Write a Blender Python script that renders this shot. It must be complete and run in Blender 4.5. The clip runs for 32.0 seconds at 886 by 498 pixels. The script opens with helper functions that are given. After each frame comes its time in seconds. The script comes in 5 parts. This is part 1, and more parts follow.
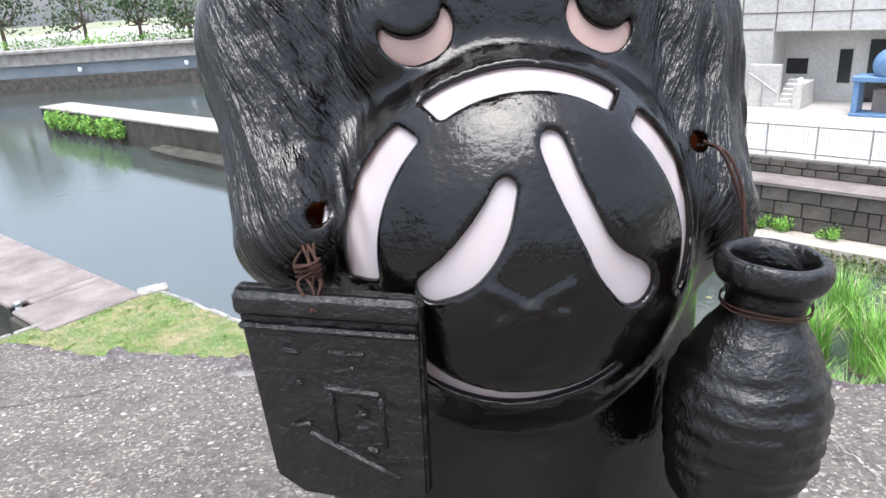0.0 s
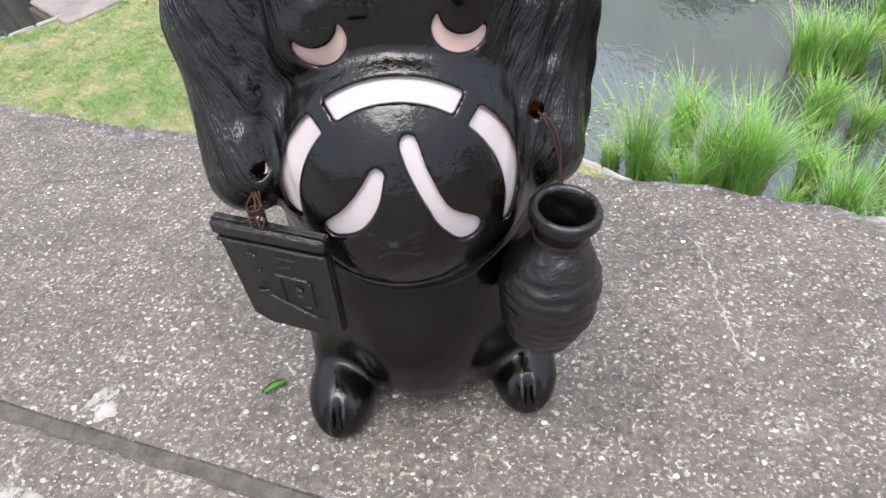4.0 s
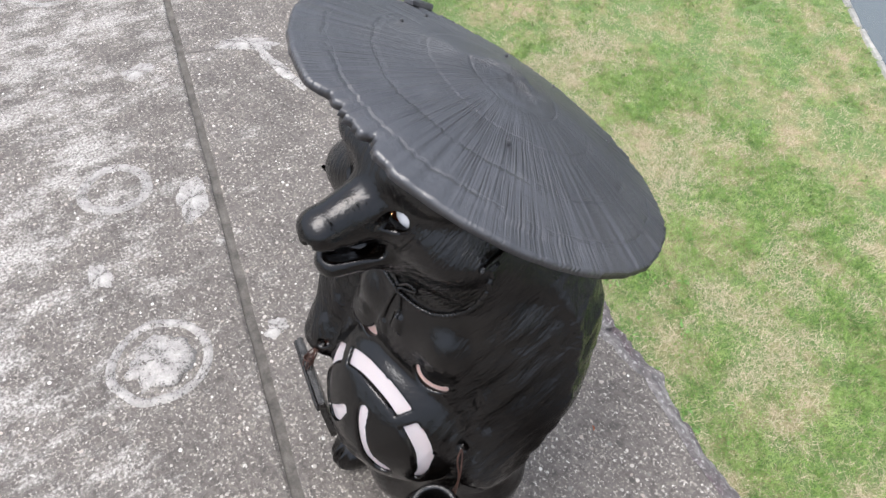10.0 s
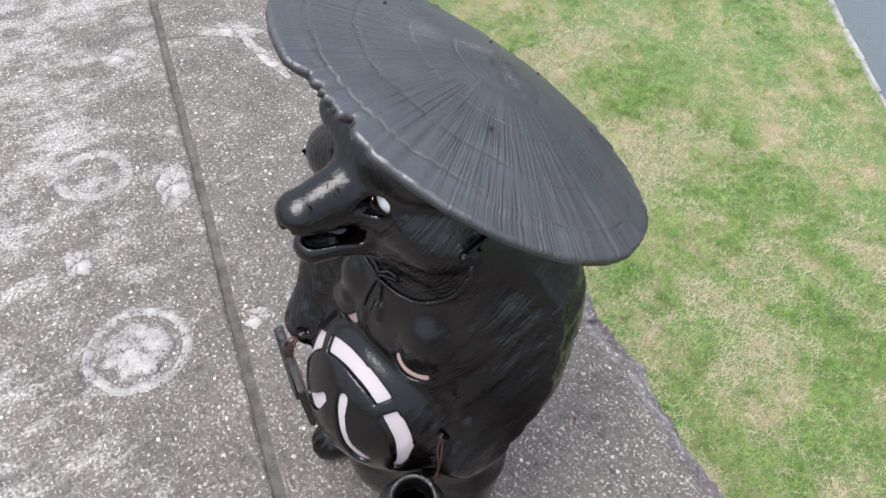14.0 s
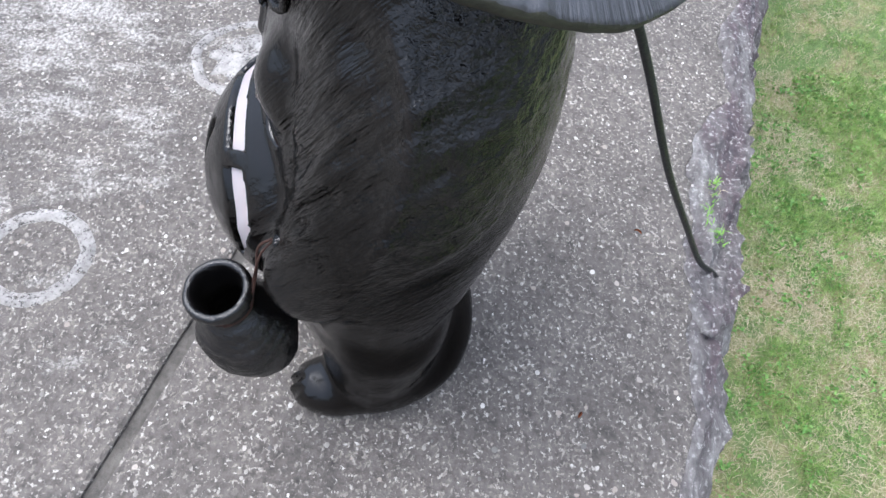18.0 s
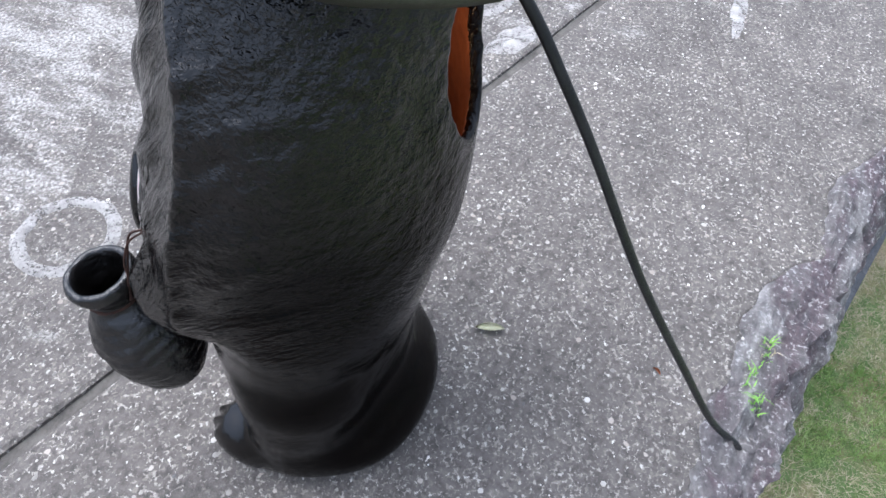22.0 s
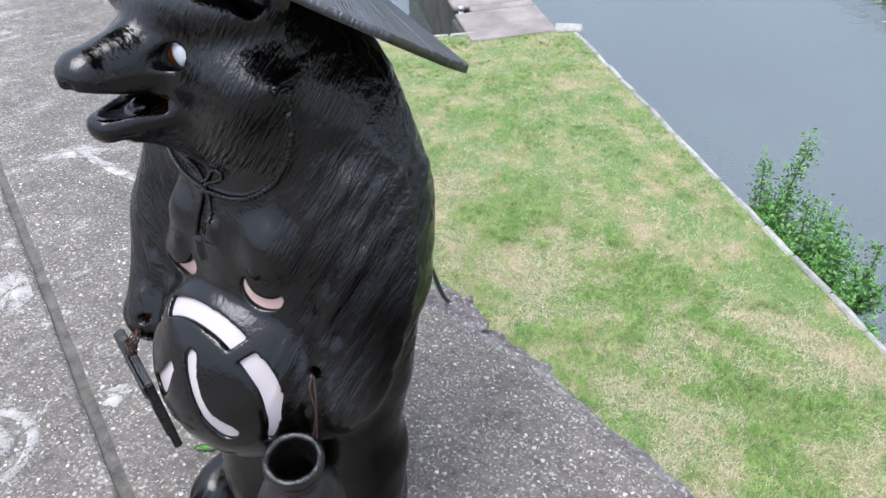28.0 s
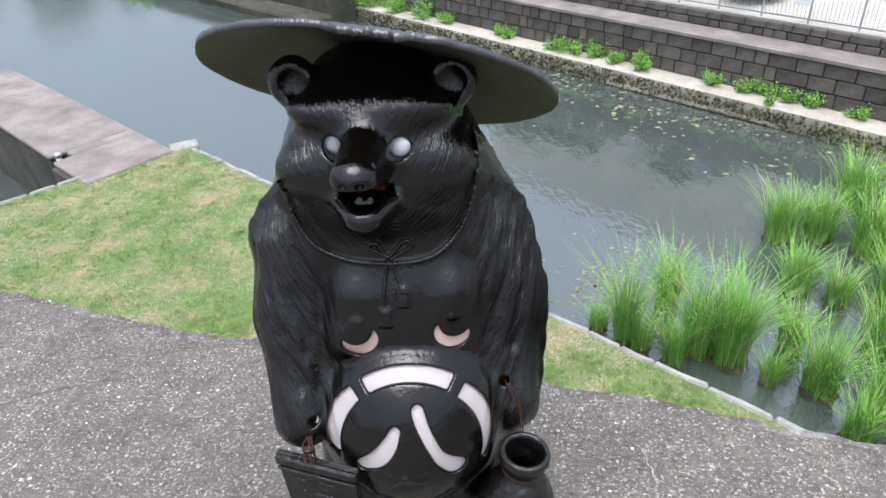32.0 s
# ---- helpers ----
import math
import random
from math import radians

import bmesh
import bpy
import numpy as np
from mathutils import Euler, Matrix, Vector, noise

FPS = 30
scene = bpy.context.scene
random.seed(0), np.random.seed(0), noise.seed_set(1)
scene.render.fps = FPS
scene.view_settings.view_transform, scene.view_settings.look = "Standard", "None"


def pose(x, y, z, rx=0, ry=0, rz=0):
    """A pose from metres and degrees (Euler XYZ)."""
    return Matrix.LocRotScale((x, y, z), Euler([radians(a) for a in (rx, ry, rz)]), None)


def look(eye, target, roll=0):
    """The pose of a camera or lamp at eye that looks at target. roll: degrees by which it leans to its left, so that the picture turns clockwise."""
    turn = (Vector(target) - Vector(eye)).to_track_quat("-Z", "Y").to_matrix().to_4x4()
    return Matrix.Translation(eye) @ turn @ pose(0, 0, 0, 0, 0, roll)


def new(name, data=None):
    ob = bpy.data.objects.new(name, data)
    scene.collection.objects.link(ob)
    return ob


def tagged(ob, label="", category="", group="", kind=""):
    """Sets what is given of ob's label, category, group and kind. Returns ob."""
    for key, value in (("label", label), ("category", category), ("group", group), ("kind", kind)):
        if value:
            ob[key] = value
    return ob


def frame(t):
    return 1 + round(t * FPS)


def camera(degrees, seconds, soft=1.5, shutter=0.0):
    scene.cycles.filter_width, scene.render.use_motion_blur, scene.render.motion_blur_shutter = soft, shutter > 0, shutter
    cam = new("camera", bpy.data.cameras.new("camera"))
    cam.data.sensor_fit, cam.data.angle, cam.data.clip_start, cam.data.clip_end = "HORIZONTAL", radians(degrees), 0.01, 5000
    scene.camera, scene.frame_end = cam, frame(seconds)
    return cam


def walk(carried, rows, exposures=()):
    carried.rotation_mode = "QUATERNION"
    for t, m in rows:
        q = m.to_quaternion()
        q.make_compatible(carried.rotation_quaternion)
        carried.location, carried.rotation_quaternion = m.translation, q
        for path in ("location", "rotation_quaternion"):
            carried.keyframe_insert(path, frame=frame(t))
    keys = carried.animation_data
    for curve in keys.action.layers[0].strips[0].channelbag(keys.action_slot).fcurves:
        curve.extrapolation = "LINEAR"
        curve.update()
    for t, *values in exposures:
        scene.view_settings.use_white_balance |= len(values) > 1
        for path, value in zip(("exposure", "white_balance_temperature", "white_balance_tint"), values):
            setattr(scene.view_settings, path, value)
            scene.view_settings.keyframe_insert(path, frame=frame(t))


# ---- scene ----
cam = camera(65.5, 32.0, 1.5)
PATH = [
    (0, (0.117, 0.151, 0.677), (0.027, 2.023, -0.023), -4.27),
    (0.5, (0.116, 0.149, 0.678), (0.038, 2.022, -0.021), -4.24),
    (1, (0.135, 0.127, 0.695), (0.055, 1.979, -0.055), -4.25),
    (1.5, (0.186, 0.118, 0.763), (-0.001, 1.876, -0.172), -5.63),
    (2, (0.259, 0.081, 0.894), (0.030, 1.699, -0.259), -6.19),
    (2.5, (0.275, 0.057, 0.978), (0.071, 1.507, -0.384), -5.66),
    (4.5, (0.301, 0.056, 1.035), (0.104, 1.429, -0.405), -5.73),
    (5, (0.401, 0.082, 1.103), (0.085, 1.379, -0.386), -2.97),
    (5.5, (0.513, 0.160, 1.178), (0.064, 1.297, -0.405), 0.63),
    (6, (0.628, 0.243, 1.236), (-0.080, 1.198, -0.372), -2.00),
    (6.5, (0.678, 0.296, 1.317), (-0.171, 1.191, -0.258), -3.64),
    (7, (0.704, 0.321, 1.423), (-0.270, 1.099, -0.141), -4.60),
    (7.5, (0.722, 0.352, 1.501), (-0.293, 1.076, -0.063), -4.40),
    (8, (0.726, 0.385, 1.540), (-0.276, 1.093, -0.039), -3.32),
    (8.5, (0.712, 0.420, 1.577), (-0.274, 1.116, -0.018), -2.62),
    (9, (0.699, 0.445, 1.605), (-0.284, 1.132, 0.004), -2.39),
    (9.5, (0.673, 0.469, 1.624), (-0.311, 1.147, 0.020), -2.44),
    (10, (0.649, 0.487, 1.639), (-0.340, 1.169, 0.040), -2.21),
    (10.5, (0.631, 0.499, 1.652), (-0.360, 1.190, 0.058), -1.85),
    (11, (0.621, 0.503, 1.670), (-0.372, 1.206, 0.082), -1.27),
    (11.5, (0.620, 0.504, 1.668), (-0.370, 1.213, 0.082), -1.03),
    (12, (0.618, 0.503, 1.668), (-0.373, 1.209, 0.080), -1.25),
    (12.5, (0.621, 0.500, 1.669), (-0.371, 1.209, 0.084), -1.33),
    (13, (0.624, 0.499, 1.669), (-0.365, 1.211, 0.083), -1.21),
    (13.5, (0.631, 0.495, 1.660), (-0.352, 1.214, 0.074), -0.87),
    (14, (0.654, 0.490, 1.625), (-0.299, 1.198, 0.015), 0.01),
    (14.5, (0.713, 0.478, 1.543), (-0.202, 1.113, -0.118), 3.22),
    (15, (0.756, 0.478, 1.459), (-0.197, 1.002, -0.219), 3.86),
    (15.5, (0.771, 0.569, 1.378), (-0.174, 1.008, -0.330), 5.66),
    (17.5, (0.714, 0.908, 1.212), (-0.269, 0.922, -0.530), 0.15),
    (18, (0.721, 0.993, 1.205), (-0.317, 0.844, -0.497), -3.23),
    (18.5, (0.697, 1.107, 1.176), (-0.375, 0.831, -0.489), -4.11),
    (19, (0.681, 1.182, 1.138), (-0.431, 0.797, -0.479), -3.38),
    (19.5, (0.654, 1.233, 1.108), (-0.484, 0.711, -0.451), -5.17),
    (20, (0.625, 1.268, 1.084), (-0.563, 0.650, -0.402), -5.14),
    (20.5, (0.620, 1.284, 1.074), (-0.575, 0.619, -0.385), -5.48),
    (21, (0.628, 1.294, 1.067), (-0.569, 0.619, -0.386), -5.52),
    (21.5, (0.629, 1.290, 1.071), (-0.561, 0.629, -0.394), -5.22),
    (22, (0.641, 1.292, 1.073), (-0.533, 0.642, -0.410), -5.35),
    (22.5, (0.653, 1.302, 1.073), (-0.507, 0.652, -0.421), -5.90),
    (23, (0.660, 1.299, 1.070), (-0.496, 0.655, -0.429), -5.94),
    (23.5, (0.663, 1.302, 1.072), (-0.497, 0.669, -0.430), -6.10),
    (24, (0.673, 1.295, 1.075), (-0.499, 0.691, -0.429), -6.49),
    (24.5, (0.700, 1.275, 1.084), (-0.522, 0.733, -0.404), -8.04),
    (26.5, (0.907, 0.760, 1.250), (-0.514, 1.224, -0.079), -7.01),
    (27, (0.941, 0.610, 1.286), (-0.401, 1.322, -0.015), -5.65),
    (27.5, (0.957, 0.501, 1.284), (-0.219, 1.499, 0.011), -2.47),
    (28, (0.891, 0.383, 1.293), (-0.134, 1.537, 0.021), -2.97),
    (28.5, (0.808, 0.284, 1.311), (0.004, 1.572, 0.009), -3.29),
    (29, (0.728, 0.183, 1.319), (0.072, 1.566, 0.031), -4.58),
    (29.5, (0.678, 0.059, 1.350), (0.137, 1.533, 0.111), -4.86),
    (30, (0.610, -0.059, 1.401), (0.193, 1.500, 0.219), -3.65),
    (30.5, (0.548, -0.117, 1.440), (0.182, 1.479, 0.291), -2.91),
    (31, (0.463, -0.147, 1.430), (0.138, 1.469, 0.297), -3.54),
    (31.5, (0.376, -0.139, 1.408), (0.145, 1.511, 0.301), -3.56),
    (32, (0.315, -0.128, 1.382), (0.139, 1.539, 0.291), -3.35),
]
walk(cam, [(t, look(eye, target, roll)) for t, eye, target, roll in PATH], exposures=((0.0, 1.43, 6200, 10), (2.5, 1.36, 6300, 10), (4.5, 1.24, 6450, 10), (6.0, 1.13, 6500, 10), (9.0, 1.10, 6400, 10), (12.0, 1.06, 6200, 10), (14.0, 1.05, 6200, 10), (15.5, 1.08, 6150, 10), (18.0, 1.22, 5850, 10), (24.0, 1.23, 5700, 10), (26.5, 1.32, 5900, 10), (28.0, 1.21, 5900, 9), (32.0, 1.10, 6150, 9)))
# ---- world and sun ----
wd = bpy.data.worlds.new("world")
scene.world = wd
wd.use_nodes = True
wn = wd.node_tree.nodes
sky = wn.new("ShaderNodeTexSky")
sky.sky_type, sky.sun_disc = "NISHITA", False
sky.sun_elevation, sky.sun_rotation = radians(79), radians(189)
sky.air_density, sky.dust_density = 1.0, 6.0
pale = wn.new("ShaderNodeHueSaturation")
pale.inputs["Saturation"].default_value = 0.84
wd.node_tree.links.new(sky.outputs[0], pale.inputs["Color"])
veil = wn.new("ShaderNodeMix")
veil.data_type = "RGBA"
veil.inputs[0].default_value = 0.35
# an overcast layer, brighter overhead than at the horizon
where, height = wn.new("ShaderNodeTexCoord"), wn.new("ShaderNodeSeparateXYZ")
layer = wn.new("ShaderNodeValToRGB")
layer.color_ramp.elements[0].color = (0.42, 0.44, 0.475, 1)
layer.color_ramp.elements[1].color = (1.16, 1.21, 1.3, 1)
thick = wn.new("ShaderNodeVectorMath")
thick.operation = "SCALE"
thick.inputs["Scale"].default_value = 6.0
wd.node_tree.links.new(where.outputs["Generated"], height.inputs[0])
wd.node_tree.links.new(height.outputs["Z"], layer.inputs[0])
wd.node_tree.links.new(layer.outputs[0], thick.inputs[0])
wd.node_tree.links.new(thick.outputs[0], veil.inputs[7])
wd.node_tree.links.new(pale.outputs[0], veil.inputs[6])
wd.node_tree.links.new(veil.outputs[2], wn["Background"].inputs["Color"])
wn["Background"].inputs["Strength"].default_value = 0.15
sun = new("sun", bpy.data.lights.new("sun", "SUN"))
sun.data.energy, sun.data.angle, sun.data.color = 1.1, radians(44), (0.98, 0.985, 1.0)
sun.matrix_world = look((-0.2, -1.6, 6.5), (0, 0, 0))


# ---- materials ----
def material(name, rough=0.6, metal=0.0, spec=0.5):
    m = bpy.data.materials.new(name)
    m.use_nodes = True
    b = m.node_tree.nodes["Principled BSDF"]
    b.inputs["Roughness"].default_value = rough
    b.inputs["Metallic"].default_value = metal
    b.inputs["Specular IOR Level"].default_value = spec
    return m


def node(m, kind, **values):
    n = m.node_tree.nodes.new("ShaderNode" + kind)
    for key, value in values.items():
        n.inputs[key.replace("_", " ")].default_value = value
    return n


def wire(m, a, b):
    m.node_tree.links.new(a, b)


def coords(m, scale=(1, 1, 1), turned=(0, 0, 0)):
    c, mp = node(m, "TexCoord"), node(m, "Mapping", Scale=scale, Rotation=[radians(a) for a in turned])
    wire(m, c.outputs["Object"], mp.inputs["Vector"])
    return mp.outputs[0]


def noise_tex(m, vec, scale, detail=6.0, rough=0.6):
    n = node(m, "TexNoise", Scale=scale, Detail=detail, Roughness=rough)
    wire(m, vec, n.inputs["Vector"])
    return n.outputs["Fac"]


def ramp(m, fac, stops):
    r = node(m, "ValToRGB")
    e = r.color_ramp.elements
    while len(e) < len(stops):
        e.new(0.5)
    for k, (p, c) in enumerate(stops):
        e[k].position, e[k].color = p, (*c, 1) if len(c) == 3 else c
    wire(m, fac, r.inputs["Fac"])
    return r.outputs["Color"]


def mix(m, fac, a, b, mode="MIX"):
    n = node(m, "Mix")
    n.data_type, n.blend_type = "RGBA", mode
    for socket, value in ((n.inputs[0], fac), (n.inputs[6], a), (n.inputs[7], b)):
        if isinstance(value, bpy.types.NodeSocket):
            wire(m, value, socket)
        else:
            socket.default_value = value if isinstance(value, (int, float)) else (*value, 1)
    return n.outputs[2]


def bsdf(m):
    return m.node_tree.nodes["Principled BSDF"]


def colour(m, value):
    wire(m, value, bsdf(m).inputs["Base Color"])


def bump(m, height, strength=0.3, distance=0.01, below=None):
    b = node(m, "Bump", Strength=strength, Distance=distance)
    wire(m, height, b.inputs["Height"])
    if below is not None:
        wire(m, below, b.inputs["Normal"])
    wire(m, b.outputs[0], bsdf(m).inputs["Normal"])
    return b.outputs[0]


def varied(name, a, b, rough=0.7, scale=8.0, bumpy=0.2, fine=60.0, metal=0.0, dist=0.01, per_piece=0.0):
    """A surface between two colours at two scales, with fine relief."""
    m = material(name, rough, metal)
    v = coords(m)
    big, small = noise_tex(m, v, scale), noise_tex(m, v, fine, 8.0)
    c = ramp(m, big, [(0.3, a), (0.7, b)])
    c = mix(m, 0.35, c, ramp(m, small, [(0.3, (0.25, 0.25, 0.25)), (0.7, (0.75, 0.75, 0.75))]), "OVERLAY")
    if per_piece:
        info = node(m, "ObjectInfo")
        c = mix(m, per_piece, c, ramp(m, info.outputs["Random"], [(0.0, (0.2, 0.19, 0.18)), (1.0, (0.85, 0.83, 0.8))]), "OVERLAY")
    colour(m, c)
    bump(m, small, bumpy, dist)
    return m


# paving with exposed aggregate
PAVING = material("paving", 0.85)
v = coords(PAVING)
warp = node(PAVING, "TexNoise", Scale=70.0, Detail=2.0)
wire(PAVING, v, warp.inputs["Vector"])
bent = node(PAVING, "VectorMath")
bent.operation = "MULTIPLY_ADD"
wire(PAVING, warp.outputs["Color"], bent.inputs[0])
bent.inputs[1].default_value = (0.01, 0.01, 0.0)
wire(PAVING, v, bent.inputs[2])
vo = node(PAVING, "TexVoronoi", Scale=150.0, Randomness=1.0)
big = node(PAVING, "TexVoronoi", Scale=58.0, Randomness=1.0)
for tex in (vo, big):
    wire(PAVING, bent.outputs[0], tex.inputs["Vector"])
c = ramp(PAVING, noise_tex(PAVING, v, 48.0, 7.0, 0.7), [(0.3, (0.05, 0.045, 0.041)), (0.5, (0.105, 0.095, 0.086)), (0.72, (0.17, 0.154, 0.136))])
chip = ramp(PAVING, vo.outputs["Color"], [(0.0, (0.1, 0.09, 0.08)), (0.45, (0.19, 0.172, 0.152)), (0.75, (0.32, 0.3, 0.27)), (1.0, (0.6, 0.58, 0.54))])
fleck = noise_tex(PAVING, bent.outputs[0], 120.0, 3.0, 0.62)
thick = node(PAVING, "Math")
thick.operation = "MULTIPLY_ADD"
wire(PAVING, noise_tex(PAVING, v, 16.0, 4.0, 0.65), thick.inputs[0])
thick.inputs[1].default_value = 0.3
wire(PAVING, fleck, thick.inputs[2])
c = mix(PAVING, ramp(PAVING, thick.outputs[0], [(0.67, (0, 0, 0)), (0.75, (1, 1, 1))]), c, chip)
stone = ramp(PAVING, big.outputs["Color"], [(0.84, (0, 0, 0)), (0.86, (1, 1, 1))])
stone = mix(PAVING, 1.0, stone, ramp(PAVING, big.outputs["Distance"], [(0.26, (1, 1, 1)), (0.34, (0, 0, 0))]), "MULTIPLY")
c = mix(PAVING, stone, c, ramp(PAVING, big.outputs["Color"], [(0.8, (0.2, 0.17, 0.15)), (0.9, (0.36, 0.32, 0.28)), (1.0, (0.5, 0.47, 0.44))]))
mottled = noise_tex(PAVING, v, 5.0, 9.0, 0.65)
c = mix(PAVING, 0.55, c, ramp(PAVING, mottled, [(0.3, (0.24, 0.23, 0.22)), (0.7, (0.68, 0.66, 0.64))]), "OVERLAY")
streak = noise_tex(PAVING, coords(PAVING, (2.4, 1.15, 1), (0, 0, 12)), 3.4, 14.0, 0.82)
lie = node(PAVING, "VectorMath")
lie.operation = "DOT_PRODUCT"
wire(PAVING, v, lie.inputs[0])
lie.inputs[1].default_value = (-0.6, -1.2, 0.0)
older = node(PAVING, "MapRange", From_Min=-1.1, From_Max=0.4, To_Min=-0.1, To_Max=1.0)
wire(PAVING, lie.outputs["Value"], older.inputs["Value"])
worn = node(PAVING, "Math")
worn.operation = "MULTIPLY_ADD"
wire(PAVING, older.outputs[0], worn.inputs[0])
worn.inputs[1].default_value = 0.15
wire(PAVING, streak, worn.inputs[2])
white = ramp(PAVING, worn.outputs[0], [(0.61, (0, 0, 0)), (0.71, (0.85, 0.85, 0.85))])
white = mix(PAVING, 1.0, white, ramp(PAVING, fleck, [(0.38, (0.12, 0.12, 0.12)), (0.56, (1, 1, 1))]), "MULTIPLY")
colour(PAVING, mix(PAVING, white, c, (0.42, 0.40, 0.37)))
bump(PAVING, fleck, 0.7, 0.006)

PEBBLE = material("pebble", 0.7)
gi = node(PEBBLE, "NewGeometry")
colour(PEBBLE, ramp(PEBBLE, gi.outputs["Random Per Island"], [(0.0, (0.1, 0.095, 0.09)), (0.4, (0.28, 0.26, 0.23)), (0.75, (0.4, 0.375, 0.335)), (1.0, (0.66, 0.63, 0.59))]))

ROCK = material("rough_edge_stone", 0.8)
v = coords(ROCK)
along = coords(ROCK, (2.2, 7.0, 5.0), (0, 0, 14))
c = ramp(ROCK, noise_tex(ROCK, along, 1.6, 9.0, 0.7), [(0.32, (0.1, 0.095, 0.1)), (0.41, (0.14, 0.105, 0.112)), (0.46, (0.15, 0.13, 0.13)), (0.53, (0.2, 0.185, 0.178)), (0.68, (0.42, 0.4, 0.385))])
c = mix(ROCK, ramp(ROCK, noise_tex(ROCK, v, 90.0, 4.0, 0.65), [(0.56, (0, 0, 0)), (0.64, (0.8, 0.8, 0.8))]), c, (0.46, 0.44, 0.42))
colour(ROCK, mix(ROCK, 0.6, c, ramp(ROCK, noise_tex(ROCK, v, 45.0, 8.0, 0.7), [(0.3, (0.15, 0.15, 0.15)), (0.7, (0.8, 0.8, 0.8))]), "OVERLAY"))
n1 = bump(ROCK, noise_tex(ROCK, along, 3.0, 9.0, 0.7), 0.9, 0.04)
bump(ROCK, noise_tex(ROCK, v, 120.0, 5.0), 0.7, 0.006, n1)
WALLROCK = varied("dark_wall_face", (0.045, 0.05, 0.058), (0.12, 0.125, 0.135), 0.75, 3.0, 0.6, 25.0, dist=0.04)
RINGWHITE = varied("worn_pale_mortar", (0.18, 0.17, 0.16), (0.4, 0.38, 0.355), 0.9, 22.0, 0.6, 130.0, dist=0.006)
v = coords(RINGWHITE)
kept = mix(RINGWHITE, 0.5, noise_tex(RINGWHITE, v, 26.0, 8.0, 0.75), noise_tex(RINGWHITE, v, 150.0, 3.0, 0.6))
clear, worn_mix = node(RINGWHITE, "BsdfTransparent"), node(RINGWHITE, "MixShader")
wire(RINGWHITE, ramp(RINGWHITE, kept, [(0.385, (0, 0, 0)), (0.49, (1, 1, 1))]), worn_mix.inputs[0])
wire(RINGWHITE, clear.outputs[0], worn_mix.inputs[1])
wire(RINGWHITE, bsdf(RINGWHITE).outputs[0], worn_mix.inputs[2])
wire(RINGWHITE, worn_mix.outputs[0], RINGWHITE.node_tree.nodes["Material Output"].inputs["Surface"])
GROOVE = varied("joint_dirt", (0.05, 0.045, 0.04), (0.13, 0.12, 0.105), 0.95, 20.0, 0.5, 120.0)

# glossy black paint; the brushed strokes fall from the back down to the front
def stroke_space(m):
    c, sp, ab = node(m, "TexCoord"), node(m, "SeparateXYZ"), node(m, "Math")
    ab.operation = "ABSOLUTE"
    wire(m, c.outputs["Object"], sp.inputs[0])
    wire(m, sp.outputs[0], ab.inputs[0])
    mirrored, out = node(m, "CombineXYZ"), node(m, "CombineXYZ")
    for k, s in enumerate((ab.outputs[0], sp.outputs[1], sp.outputs[2])):
        wire(m, s, mirrored.inputs[k])
    for k, (d, f) in enumerate((((0.68, 0.5, -0.53), 250.0), ((-0.5, -0.4, -0.77), 30.0), ((0.5, -0.8, 0.1), 45.0))):
        dot = node(m, "VectorMath")
        dot.operation = "DOT_PRODUCT"
        wire(m, mirrored.outputs[0], dot.inputs[0])
        dot.inputs[1].default_value = [f * q for q in d]
        wire(m, dot.outputs["Value"], out.inputs[k])
    return out.outputs[0]


def black_paint(name):
    m = material(name, 0.2, 0.0, 0.4)
    v = coords(m)
    colour(m, ramp(m, noise_tex(m, v, 7.0), [(0.3, (0.001, 0.0008, 0.0007)), (0.75, (0.0034, 0.0025, 0.0019))]))
    wire(m, ramp(m, noise_tex(m, v, 11.0, 6.0), [(0.3, (0.06, 0.06, 0.06)), (0.7, (0.14, 0.14, 0.14))]), bsdf(m).inputs["Roughness"])
    kept_gloss = node(m, "Attribute")
    kept_gloss.attribute_name = "gloss"
    shine = node(m, "MapRange", To_Min=0.08, To_Max=0.48)
    wire(m, kept_gloss.outputs["Fac"], shine.inputs["Value"])
    wire(m, shine.outputs[0], bsdf(m).inputs["Specular IOR Level"])
    n = bump(m, noise_tex(m, v, 24.0, 4.0, 0.5), 0.1, 0.012)
    for attribute, tex, dist in (("brushed", noise_tex(m, stroke_space(m), 1.0, 3.0, 0.55), 0.0048), ("lumpy", noise_tex(m, v, 62.0, 4.0, 0.6), 0.007)):
        at = node(m, "Attribute")
        at.attribute_name = attribute
        b = node(m, "Bump", Distance=dist)
        wire(m, at.outputs["Fac"], b.inputs["Strength"])
        wire(m, tex, b.inputs["Height"])
        wire(m, n, b.inputs["Normal"])
        n = b.outputs[0]
    n = bump(m, noise_tex(m, v, 90.0, 3.0, 0.5), 0.13, 0.004, n)
    bump(m, noise_tex(m, v, 230.0, 3.0, 0.6), 0.22, 0.0014, n)
    return m


PAINT = black_paint("glossy_black_paint")
CASTPAINT = material("pitted_black_paint", 0.27, 0.0, 0.6)
v = coords(CASTPAINT)
colour(CASTPAINT, ramp(CASTPAINT, noise_tex(CASTPAINT, v, 30.0), [(0.3, (0.002, 0.002, 0.002)), (0.75, (0.008, 0.007, 0.0065))]))
n1 = bump(CASTPAINT, noise_tex(CASTPAINT, v, 60.0, 5.0), 0.8, 0.008)
n1 = bump(CASTPAINT, noise_tex(CASTPAINT, v, 150.0, 3.0, 0.6), 0.5, 0.003, n1)
bump(CASTPAINT, noise_tex(CASTPAINT, v, 520.0, 2.0, 0.6), 0.7, 0.0012, n1)

